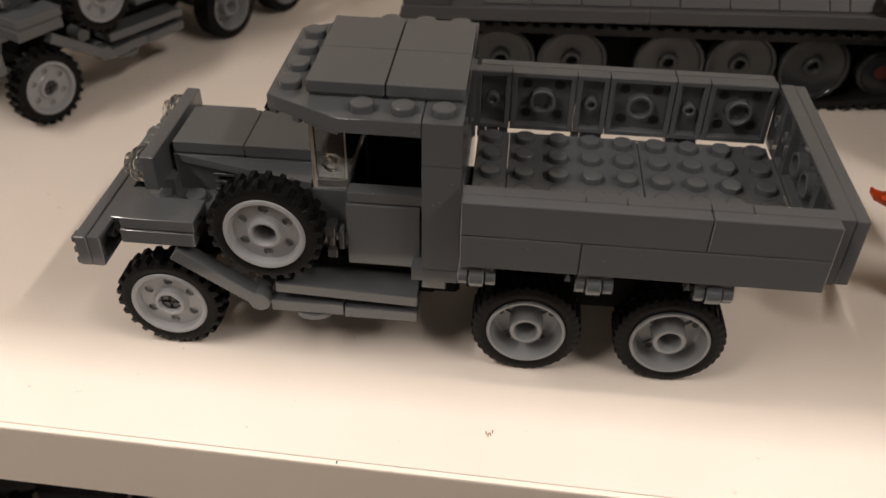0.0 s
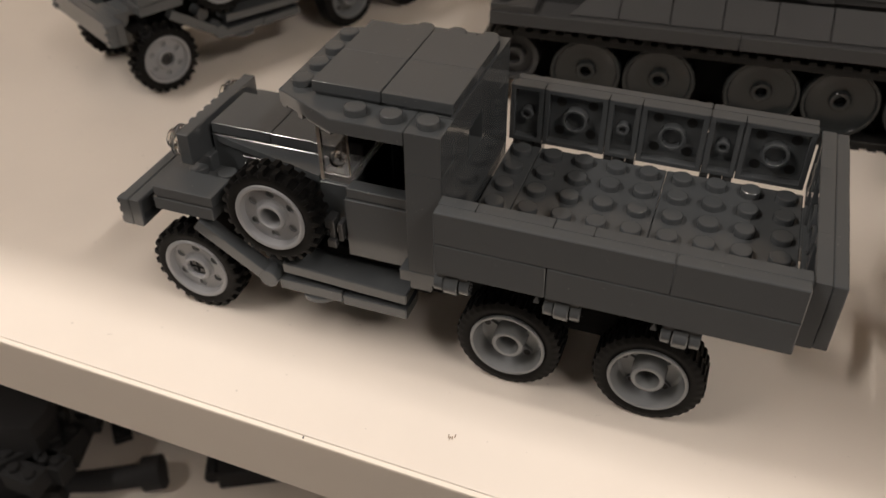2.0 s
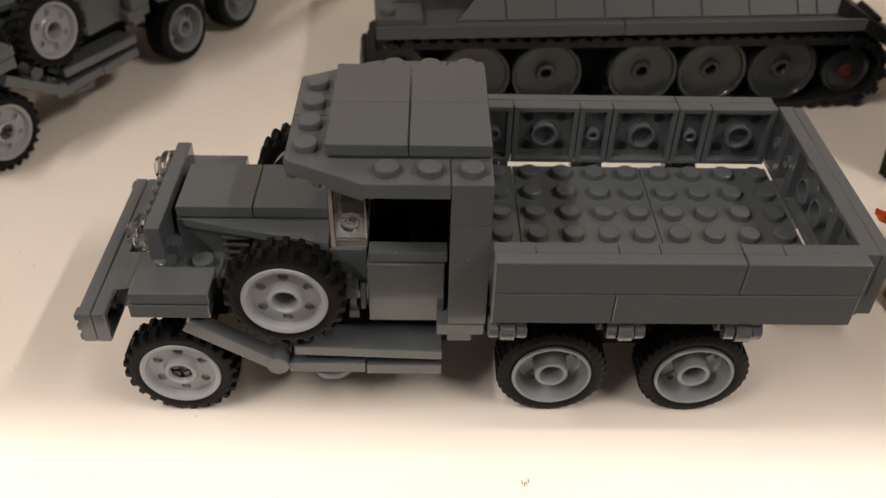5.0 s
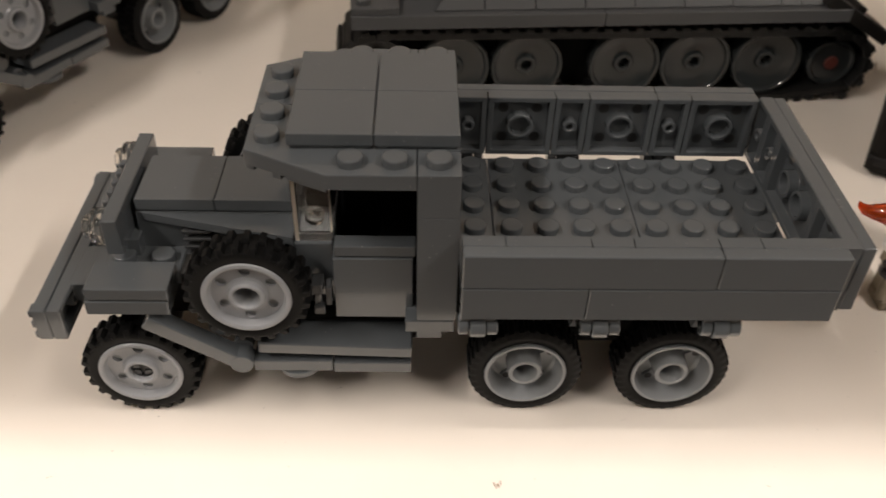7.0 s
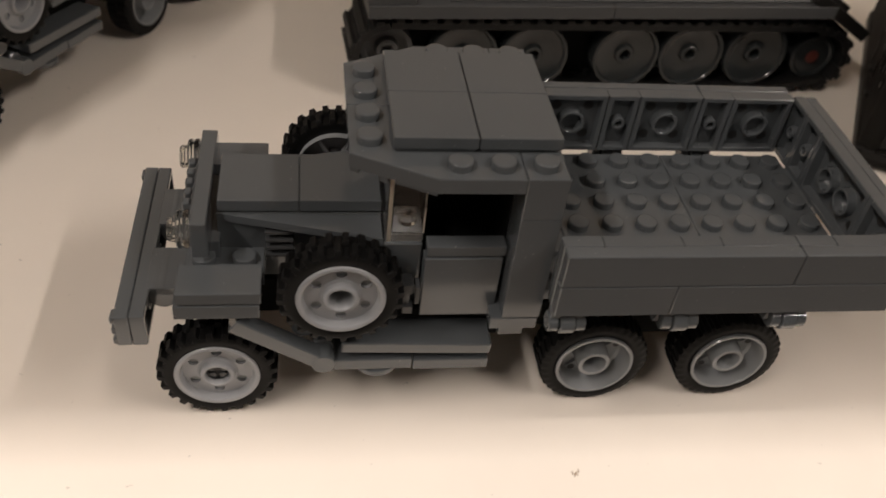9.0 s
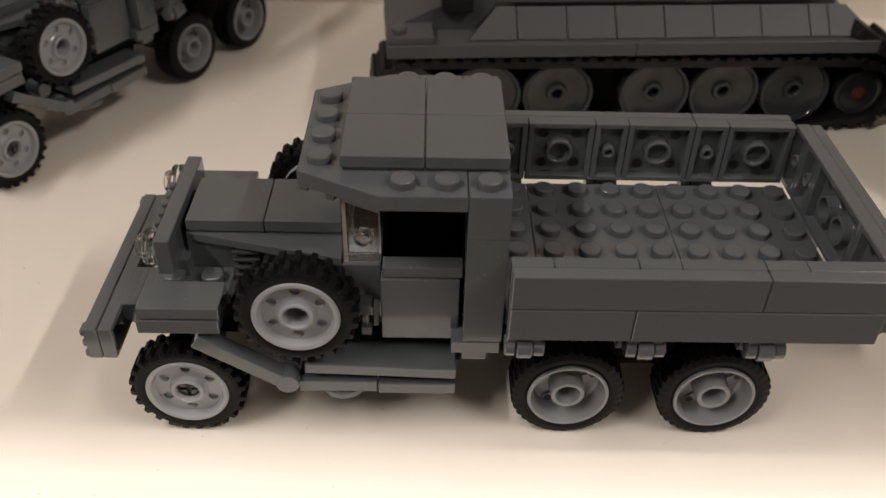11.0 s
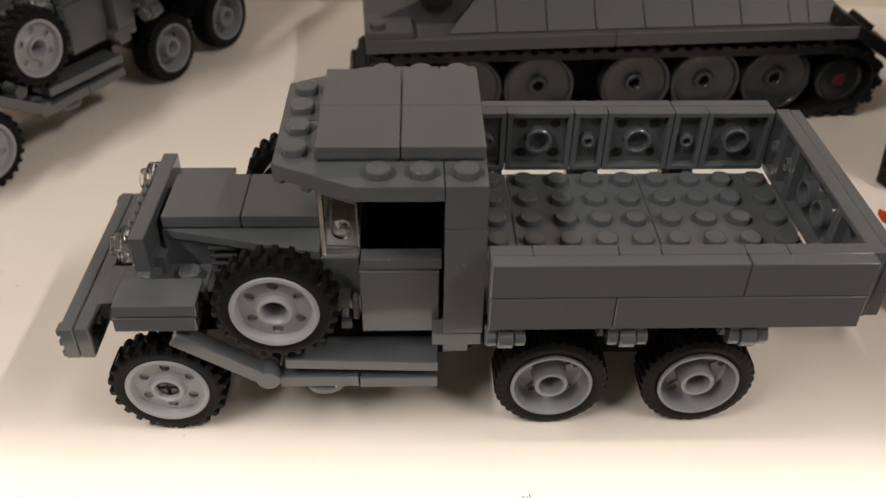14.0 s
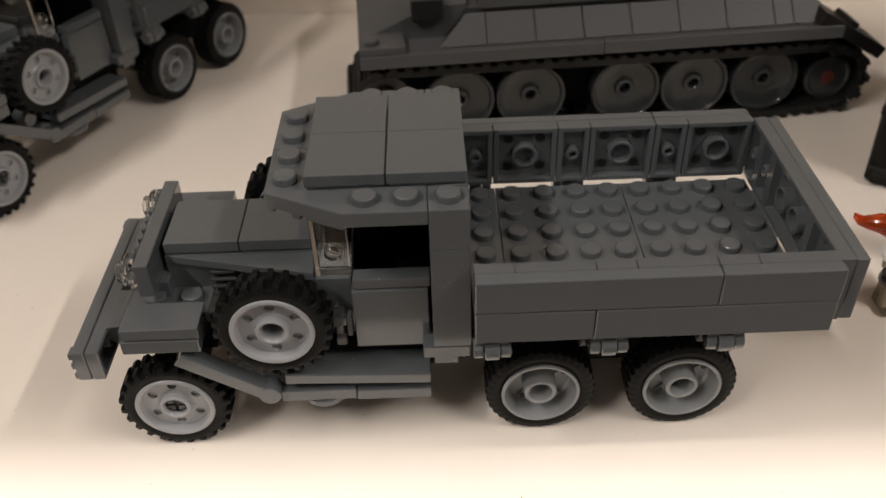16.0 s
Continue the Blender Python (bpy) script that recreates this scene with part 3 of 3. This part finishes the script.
    # hood and grille
    P("hood_tile", tile(B(), -6.52, -4.918, MID - 0.8, MID + 0.8, 4.315, 4.635, 0.014), "smooth dark grey hood tile")
    P("hood_tile", tile(B(), -4.902, -3.26, MID - 0.8, MID + 0.8, 4.315, 4.635, 0.014), "smooth dark grey hood tile")
    P("firewall", box(B(), -3.22, -2.5, MID - 0.8, MID + 0.8, 2.62, 4.19), "", BLACK)
    P("engine_block", box(B(), -6.56, -3.24, MID - 0.79, MID + 0.79, 2.6, 4.31))
    P("grille_bar", box(B(), -6.98, -6.66, MID - 1.6, MID + 1.6, 3.84, 4.68))
    P("grille_base", box(B(), -6.94, -6.5, MID - 1.1, MID + 1.1, 3.0, 3.83))
    bm = box(B(), -7.06, -6.95, MID - 0.8, MID + 0.8, 3.3, 4.5)
    for k in range(5):
        box(bm, -7.2, -7.03, MID - 0.78 + 0.335 * k, MID - 0.78 + 0.335 * k + 0.2, 3.35, 4.55, 0.03)
    P("grille", bm, "ribbed dark grey radiator grille")
    studs(P("front_plate", box(B(), -7.2, -5.62, MID - 1.6, MID + 1.6, 3.06, 3.4)), [(x, y) for x in (-6.82, -6.02) for y in (MID - 1.2, MID + 1.2)], 3.4)
    for y in (MID - 1.2, MID + 1.2):
        m = shift(-6.95, y, 4.25) @ NOSE
        bm = lathe(B(), [(0, 0), (0.30, 0), (0.30, 0.06), (0.385, 0.075), (0.395, 0.12), (0.385, 0.17), (0.33, 0.185), (0.33, 0.215), (0.385, 0.23), (0.39, 0.27), (0.36, 0.31), (0.245, 0.32), (0.245, 0.46), (0.225, 0.485), (0.15, 0.485), (0.14, 0.40), (0, 0.40)], m, 28)
        P("headlight", bm, "clear round headlight", LAMPCLEAR).visible_shadow = False
    # bumper: a front plate on a plate that stands with its hollow side to the truck
    P("bumper_plate", box(B(), -8.47, -8.19, 0.62, far(0.62), 2.26, 3.05))
    open_plate("bumper_back", T, "hollow underside of a grey plate", far(0.62) - 0.62, shift(-7.89, 0.62, 2.26) @ ALONG, 0.79, 0.29)
    for y in (0.64, far(0.64) - 0.28):
        for z in (2.28, 2.57, 2.85):
            P("bumper_rib", box(B(), -8.54, -8.46, y, y + 0.28, z, z + 0.16, 0.02))
    for y in (MID - 1.0, MID + 1.0):
        P("bumper_mount", rod(box(B(), -7.96, -7.1, y - 0.62, y + 0.62, 2.85, 3.05), 0.28, y - 0.62, y + 0.62, shift(-7.65, 0, 2.78) @ REAR, 18))
    # wheels
    for x, z, y, kind in ((-6.63, 1.24, 0.66, "axle"), (-4.11, 3.56, 0.52, "open"), (1.55, 1.24, 0.70, "deep"), (4.73, 1.24, 0.70, "deep")):
        wheel(T, shift(x, y, z) @ FRONT, kind)
        wheel(T, shift(x, far(y), z) @ pose(0, 0, 0, 0, 0, 180) @ FRONT, kind)
    return T


truck = toy_truck(Matrix(), "dark grey brick-built toy truck with open load bed")
ANGLE = 62.0
spot = shift(-14.0, 10.36, 0) @ pose(0, 0, 0, 0, 0, ANGLE) @ shift(6.63, -0.66, 0)
spot.translation *= CM
second = copy_thing(truck, spot)
tagged(second, "second dark grey brick-built toy truck parked behind", "toy truck")


# ---- the toy tank ----
WHEELGREY = plastic("glossy_dark_grey_plastic", (0.0235, 0.0268, 0.028), 0.12)


def toy_tank():
    T = thing("toy_tank", "large dark grey brick-built toy tank with black tracks", "toy tank", shift(6.04, 14.41, 0) @ pose(0, 0, 0, 0, 0, 4.1))
    P = lambda name, bm, label="", mat=TANK: part(name, bm, mat, T, label)
    HUB = 1.435
    wheels_x = (-5.76, -3.31, 0.0, 2.43, 4.93)
    for x in wheels_x:
        m = shift(x + 0.03, -0.18, HUB) @ FRONT
        bm = lathe(B(), [(0.0, -0.7), (1.20, -0.7), (1.20, -0.05), (1.17, 0.0), (1.09, 0.0), (1.055, -0.04), (1.03, -0.13), (0.80, -0.24), (0.46, -0.30), (0.36, -0.28), (0.33, -0.14),
                         (0.30, -0.11), (0.21, -0.11), (0.185, -0.14), (0.17, -0.5), (0, -0.5)], m, 40)
        P("road_wheel", bm, "dark grey dished road wheel", WHEELGREY)
    m = shift(7.36, -0.06, 1.27) @ FRONT
    P("sprocket", lathe(B(), [(0, -0.7), (0.84, -0.7), (0.84, -0.04), (0.80, 0), (0.72, 0), (0.66, -0.06), (0.36, -0.08), (0, -0.08)], m, 32), "dark grey sprocket disc", WHEELGREY)
    P("sprocket_pin", rod(B(), 0.24, -0.09, -0.02, m, 20), "red plastic pin", RED)
    m = shift(-8.25, 0.05, 1.6) @ FRONT
    P("idler", lathe(B(), [(0, -0.7), (0.86, -0.7), (0.86, -0.02), (0.7, 0.0), (0.66, -0.25), (0.4, -0.25), (0.36, 0), (0.22, 0), (0.2, -0.3), (0, -0.3)], m, 32))
    # track: links along the run
    loop = []
    def line(x0, z0, x1, z1):
        n = max(1, round(math.hypot(x1 - x0, z1 - z0) / 0.52))
        for k in range(n):
            f = (k + 0.5) / n
            loop.append((x0 + (x1 - x0) * f, z0 + (z1 - z0) * f, math.degrees(math.atan2(z1 - z0, x1 - x0))))
    line(-6.4, 0.18, 5.6, 0.18)
    line(5.6, 0.18, 7.95, 0.48)
    for k in range(6):
        a = radians(-60 + 30 * k)
        loop.append((7.34 + 1.1 * math.cos(a), 1.30 + 1.1 * math.sin(a), -60 + 30 * k + 90))
    line(7.2, 2.55, -8.2, 2.7)
    for k in range(6):
        a = radians(105 + 28 * k)
        loop.append((-8.25 + 1.05 * math.cos(a), 1.6 + 1.05 * math.sin(a), 105 + 28 * k + 90))
    line(-8.0, 0.62, -6.4, 0.18)
    link = box(box(box(B(), -0.27, 0.27, 0.0, 2.2, -0.13, 0.12), -0.13, 0.13, -0.04, 2.22, -0.26, -0.10), -0.1, 0.1, 0.9, 1.3, 0.08, 0.3)
    first = None
    for x, z, a in loop:
        at = shift(x, -0.38, z) @ pose(0, 0, 0, 0, -a)
        if first is None:
            first = part("track_link", link, BLACK, T, "black plastic track link", at)
        else:
            again(first, T, at)
    # Matt black filler added for the darkness between wheels and track.
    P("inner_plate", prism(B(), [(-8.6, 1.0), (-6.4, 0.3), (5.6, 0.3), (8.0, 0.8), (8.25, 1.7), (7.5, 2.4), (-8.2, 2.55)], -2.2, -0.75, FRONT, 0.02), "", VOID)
    P("lower_hull", box(B(), -8.2, 7.2, 1.2, 8.0, 0.8, 3.1), "", BLACK)
    # sponson board, front and rear ends
    P("sponson_plate", box(B(), -9.0, -1.0, -0.62, 3, 3.06, 3.50))
    P("sponson_plate", box(B(), -0.98, 7.15, -0.62, 3, 3.06, 3.50))
    P("hull_top", box(B(), -5.6, 5.9, 0.7, 7.4, 3.5, 4.42))
    # sloped side armour tiles
    xs = (-6.42, -4.82, -3.2, -1.6, 0.0, 1.62, 3.22, 4.85, 5.5, 7.1)
    tilt = shift(0, -0.34, 3.54) @ pose(0, 0, 0, 45)
    for k, (x0, x1) in enumerate(zip(xs, xs[1:])):
        cut0, cut1 = (0.95 if k == 0 else 0), (0.95 if k == len(xs) - 2 else 0)
        if cut0 or cut1:
            bm = prism(B(), [(x0 + 0.012, 0), (x1 - 0.012, 0), (x1 - 0.012 - cut1, 1.12), (x0 + 0.012 + cut0, 1.12)], -0.25, 0, tilt)
        else:
            bm = box(B(), x0 + 0.012, x1 - 0.012, 0, 1.12, -0.25, 0, 0.02, tilt)
        P("armour_tile", bm, "smooth grey armour tile")
    # upper hull side plates
    xs = (-5.0, -2.6, -1.0, 0.75, 1.55, 5.1)
    for k, (x0, x1) in enumerate(zip(xs, xs[1:])):
        lift = 0.1 if k == 3 else 0.0
        P("hull_plate", box(B(), x0 + 0.012, x1 - 0.012, 0.50 - lift, 1.6, 4.42, 5.0 + lift))
    for z in (4.62, 4.80):
        P("hull_rail", box(B(), 1.7, 5.0, 0.44, 0.5, z, z + 0.06))
    P("front_slope", prism(B(), [(-9.0, 3.5), (-5.9, 3.5), (-5.4, 4.6), (-6.6, 4.6)], -7.2, -0.6, Matrix(((1, 0, 0, 0), (0, 0, -1, 0), (0, 1, 0, 0), (0, 0, 0, 1)))))
    studs(P("front_fender", box(B(), -9.0, -7.5, -0.55, 0.9, 3.5, 3.75)), [(-8.6, -0.15)], 3.75)
    P("deck_plate", box(B(), -5.0, 5.0, 1.62, 7.0, 4.42, 5.1))
    P("turret", prism(B(), [(-4.5, 2.2), (3.2, 2.2), (4.0, 3.2), (4.0, 6.0), (3.2, 6.8), (-4.5, 6.8)], 5.1, 7.2, None, 0.5))
    P("tool_box", box(B(), -7.2, -6.2, 0.3, 1.2, 4.2, 4.9), "", BLACK)
    rear = shift(7.1, 0, 3.38) @ pose(0, 0, 0, 0, 31)
    P("rear_flap", box(box(B(), -0.9, 1.95, -0.60, 0.9, -0.26, 0.16, 0.03, rear), 0.2, 0.6, -0.4, 0.7, 0.1, 0.35, 0.03, rear), "dark rear mudguard", OLIVE)
    return T


toy_tank()


# ---- the dark vehicle at the shelf's right, and the figure beside it ----
SHELL = plastic("smoky_dark_grey_plastic", (0.018, 0.0168, 0.0155), 0.65, vary=0.2, spec=0.05)
GLOSS = plastic("glossy_black_plastic", (0.008, 0.008, 0.008), 0.2, spec=0.3)


def dark_vehicle():
    T = thing("toy_car", "very dark brick-built toy vehicle with upright sides", "toy vehicle", shift(13.45, 10.35, 0) @ pose(0, 0, 0, 0, 0, 60))
    P = lambda name, bm, label="", mat=OLIVE: part(name, bm, mat, T, label)
    P("body", box(B(), 0.2, 11.5, -6.0, -0.1, 0.9, 5.0))
    for x0, x1 in ((0.3, 5.6), (5.62, 11.4)):
        P("side_panel", box(B(), x0, x1, -0.08, 0.22, 0.6, 5.2, 0.06), "dark grey side panel", SHELL)
    # small dark fittings along the side
    rng = random.Random(9)
    for k in range(26):
        x, z = 0.7 + 0.21 * k + rng.uniform(-0.1, 0.1), rng.uniform(0.8, 4.6)
        w, h = rng.choice(((0.14, 0.6), (0.3, 0.3), (0.2, 0.9), (0.5, 0.16)))
        P("side_fitting", box(B(), x, x + w, 0.2, 0.2 + rng.uniform(0.06, 0.18), z, z + h, 0.03), "", rng.choice((OLIVE, OLIVE, GLOSS)))
    P("corner_post", lathe(B(), [(0.0, 0.5), (0.34, 0.5), (0.38, 0.6), (0.36, 5.2), (0.28, 5.35), (0, 5.35)], shift(0.12, -0.12, 0), 24), "rounded dark grey corner", SHELL)
    P("front_panel", box(B(), -0.12, 0.18, -5.8, -0.36, 0.62, 2.95, 0.04), "glossy black lower panel", GLOSS)
    P("front_recess", box(B(), -0.04, 0.18, -5.8, -0.36, 2.95, 3.45, 0.02), "", VOID)
    P("upper_panel", box(B(), -0.22, 0.18, -5.8, -0.75, 3.45, 5.2, 0.06), "dark upper panel", OLIVE)
    P("upper_strip", box(B(), -0.16, 0.18, -0.73, -0.38, 3.4, 5.2, 0.05), "", GLOSS)
    # Light grey strip stands in for a glint on the glossy panel.
    P("front_slot", box(B(), -0.15, -0.1, -1.25, -0.8, 2.2, 2.28, 0.01), "pale strip painted as a glint", LIGHT)
    P("front_bumper", box(B(), -0.5, -0.02, -1.9, 0.22, 0.1, 0.55, 0.14), "rounded grey bumper", SHELL)
    P("skirt", box(B(), -0.3, 11.4, -0.3, 0.30, 0.12, 0.6, 0.05))
    P("roof", box(B(), 1.5, 10.5, -5.2, -0.8, 5.0, 5.8))
    for x in (1.4, 5.6, 9.8):
        P("wheel", rod(B(), 0.9, 0.0, 0.7, shift(x, -0.35, 0.9) @ REAR @ shift(0, 0, -0.6), 28, 0.08), "", RUBBER)
    for x in (1.4, 9.8):
        P("wheel", rod(B(), 0.9, 0.0, 0.7, shift(x, -5.7, 0.9) @ REAR, 28, 0.08), "", RUBBER)
    return T


dark_vehicle()


def swept(bm, spine, seg=14, ripple=0.0):
    """A tapering body along a line of (x, y, z, radius)."""
    rings = []
    for k, (x, y, z, r) in enumerate(spine):
        a, b = spine[max(0, k - 1)], spine[min(len(spine) - 1, k + 1)]
        m = Vector((b[0] - a[0], b[1] - a[1], b[2] - a[2])).to_track_quat("Z", "Y").to_matrix()
        ring = []
        for s in range(seg):
            t = math.tau * s / seg
            q = r * (1 + ripple * math.sin(3 * t + 1.7 * k))
            ring.append(bm.verts.new(Vector((x, y, z)) + m @ Vector((q * math.cos(t), q * math.sin(t), 0))))
        rings.append(ring)
    for a, b in zip(rings, rings[1:]):
        for s in range(seg):
            n = (s + 1) % seg
            bm.faces.new((a[s], a[n], b[n], b[s]))
    bm.faces.new(rings[0][::-1])
    bm.faces.new(rings[-1])
    return bm


def figure_and_base():
    """A small plain play figure that holds up a torch with a clear orange flame, and a black one behind it."""
    bm = box(box(B(), 11.02, 11.68, 3.95, 4.75, 0, 0.30, 0.04), 11.72, 12.4, 3.95, 4.75, 0, 0.30, 0.04)
    box(box(bm, 11.04, 11.68, 4.25, 4.75, 0.28, 1.1, 0.06), 11.72, 12.38, 4.25, 4.75, 0.28, 1.1, 0.06)
    box(bm, 11.0, 12.4, 4.2, 4.8, 1.08, 1.34, 0.04)
    prism(bm, [(11.0, 1.34), (12.4, 1.34), (12.15, 2.6), (11.25, 2.6)], -4.75, -4.25, FRONT, 0.03)
    swept(bm, [(11.3, 4.4, 2.4, 0.16), (11.0, 4.2, 2.15, 0.19), (10.8, 3.7, 1.85, 0.17), (10.5, 3.1, 1.75, 0.15), (10.42, 2.95, 1.75, 0.2), (10.40, 2.85, 1.75, 0.14)])
    swept(bm, [(12.1, 4.4, 2.4, 0.16), (12.5, 4.2, 2.15, 0.19), (12.6, 3.9, 1.75, 0.16), (12.6, 3.7, 1.6, 0.14)])
    rod(bm, 0.46, 2.66, 3.4, shift(11.7, 4.5, 0), 20, 0.1)
    tagged(part("toy_figure", bm, TAN), "small plain tan toy figure standing on the shelf", "toy figure")
    torch = thing("toy_torch", "toy torch with white disc and orange flame", "toy torch", shift(10.17, 2.97, 0.1))
    part("stem", rod(B(), 0.13, 1.3, 2.75, None, 16), TAN, torch)
    part("cup", lathe(B(), [(0, 1.92), (0.18, 1.94), (0.29, 2.05), (0.30, 2.15), (0.26, 2.28), (0.15, 2.36), (0, 2.36)], None, 24), CHROME, torch, "shiny dark round cup")
    part("disc", lathe(B(), [(0, 2.72), (0.34, 2.72), (0.42, 2.78), (0.43, 2.90), (0.37, 2.97), (0.26, 2.99), (0.25, 3.10), (0.22, 3.13), (0, 3.13)], None, 28), WHITE, torch, "round white plastic disc")
    bm = swept(B(), [(0.12, 0.1, 3.08, 0.17), (0.15, 0.2, 3.22, 0.27), (0.05, 0.3, 3.36, 0.31), (-0.2, 0.36, 3.44, 0.27), (-0.5, 0.38, 3.5, 0.22), (-0.8, 0.36, 3.56, 0.17), (-1.02, 0.34, 3.66, 0.12), (-1.15, 0.34, 3.78, 0.07), (-1.2, 0.35, 3.86, 0.02)], 16, 0.16)
    swept(bm, [(-0.15, 0.4, 3.5, 0.22), (-0.22, 0.5, 3.68, 0.15), (-0.3, 0.56, 3.82, 0.09), (-0.36, 0.58, 3.9, 0.02)], 12, 0.15)
    swept(bm, [(0.1, 0.3, 3.4, 0.22), (0.3, 0.42, 3.5, 0.15), (0.42, 0.5, 3.62, 0.03)], 12, 0.15)
    part("flame", bm, ORANGE, torch, "clear orange plastic flame")
    bm = lathe(B(), [(0, 0), (0.5, 0), (0.55, 0.1), (0.5, 1.2), (0.62, 1.5), (0.6, 2.6), (0.4, 2.8), (0.35, 2.9), (0.5, 3.0), (0.52, 3.6), (0.4, 3.9), (0.2, 4.0), (0, 4.0)], shift(12.8, 6.5, 0.0), 20)
    swept(bm, [(12.7, 6.4, 2.6, 0.24), (12.2, 6.2, 2.4, 0.24), (11.85, 6.0, 2.25, 0.2), (11.62, 5.95, 2.3, 0.16)])
    tagged(part("toy_figure", bm, BLACK), "plain black toy figure standing behind the tan one", "toy figure")
    # a nick in the edge band, and crumbs
    tagged(part("scuff", box(B(), -2.22, -2.19, -2.42, -2.36, -0.03, -0.004, 0.001), TANK), "tiny dark nick on the shelf edge", "scuff")
    rng = random.Random(11)
    bm = B()
    for k in range(4):
        a = rng.uniform(0, math.tau)
        box(bm, -0.05, 0.05, -0.012, 0.012, 0, 0.014, 0.004, shift(0.84 + 0.045 * k, -1.30 + 0.07 * math.sin(a), 0.001) @ pose(0, 0, 0, 0, 0, rng.uniform(0, 180)))
    tagged(part("crumb", bm, CRUMB), "tiny brown crumb lying on the white shelf", "crumb")


figure_and_base()


# ---- loose toys on the lower shelf ----
SOOT = plastic("matt_dark_grey_plastic", (0.034, 0.035, 0.037), 0.55, vary=0.25, spec=0.15)


def brick_heap():
    rng = random.Random(4)
    for k in range(64):
        x, y = rng.uniform(-28, -16.5), rng.uniform(-1, 8)
        w, d = rng.choice(((1, 2), (2, 2), (2, 4), (1, 3), (2, 4)))
        h = rng.choice((0.96, 0.96, 0.32))
        lift = (0, 0.97, 1.94, 2.91)[k % 4]
        bm = box(B(), 0, 0.8 * w, 0, 0.8 * d, 0, h, 0.02)
        ob = part("toy_brick", bm, rng.choice((SOOT, BLACK, SOOT, BLACK)), None, "", shift(x, y, -16 + lift) @ pose(0, 0, 0, 0, 0, rng.uniform(0, 360)))
        studs(ob, [(0.4 + 0.8 * i, 0.4 + 0.8 * j) for i in range(w) for j in range(d)], h)
        tagged(ob, "loose dark grey toy brick in a heap on the lower shelf", "toy brick", "loose bricks on the lower shelf")
    # a gun barrel and two broken-off parts
    bm = swept(B(), [(-18.2, 2.6, -15.45, 0.42), (-16.6, 3.3, -15.45, 0.5), (-15.1, 4.1, -15.4, 0.5), (-15.0, 4.16, -15.4, 0.75), (-14.3, 4.5, -15.3, 0.75), (-14.2, 4.6, -15.3, 0.5)], 18)
    tagged(part("toy_gun", bm, SOOT), "dark grey toy gun barrel lying on the lower shelf", "toy gun")
    bm = swept(B(), [(-13.6, 7.7, -15.7, 0.3), (-13.0, 6.5, -15.65, 0.33), (-12.3, 5.1, -15.6, 0.33)], 14)
    box(bm, -1.2, 2.4, -0.8, 0.8, 0, 0.96, 0.05, shift(-11.2, 6.2, -16) @ pose(0, 0, 0, 0, 0, 28))
    rod(bm, 0.7, -16, -14.6, shift(-9.6, 7.6, 0), 20)
    tagged(part("toy_turret", bm, SOOT), "dark grey toy turret part lying on the lower shelf", "toy turret")
    # a larger turret on its side against the heap, its short gun outwards
    T = thing("toy_turret", "large dark grey toy turret leaning on the brick heap", "toy turret", shift(-20.6, 3.2, -12.1) @ pose(0, 0, 0, 8, 6, 28))
    part("body", prism(B(), [(-2.6, -1.9), (1.9, -2.1), (2.5, -1.2), (2.5, 1.2), (1.9, 2.1), (-2.6, 1.9)], -3.9, 1.0, None, 0.35), SOOT, T)
    part("hatch", rod(B(), 0.75, 1.0, 1.22, shift(-1.0, 0.5, 0), 24, 0.06), BLACK, T)
    part("mantlet", box(B(), 2.3, 2.9, -0.9, 0.9, -1.0, 0.5, 0.15), BLACK, T)
    part("barrel", lathe(B(), [(0, 0), (0.36, 0), (0.36, 1.6), (0.46, 1.62), (0.46, 2.2), (0.40, 2.25), (0.25, 2.25), (0.24, 1.7), (0, 1.7)], shift(2.8, 0, -0.2) @ TAILW, 22), SOOT, T, "short dark grey gun barrel")


brick_heap()
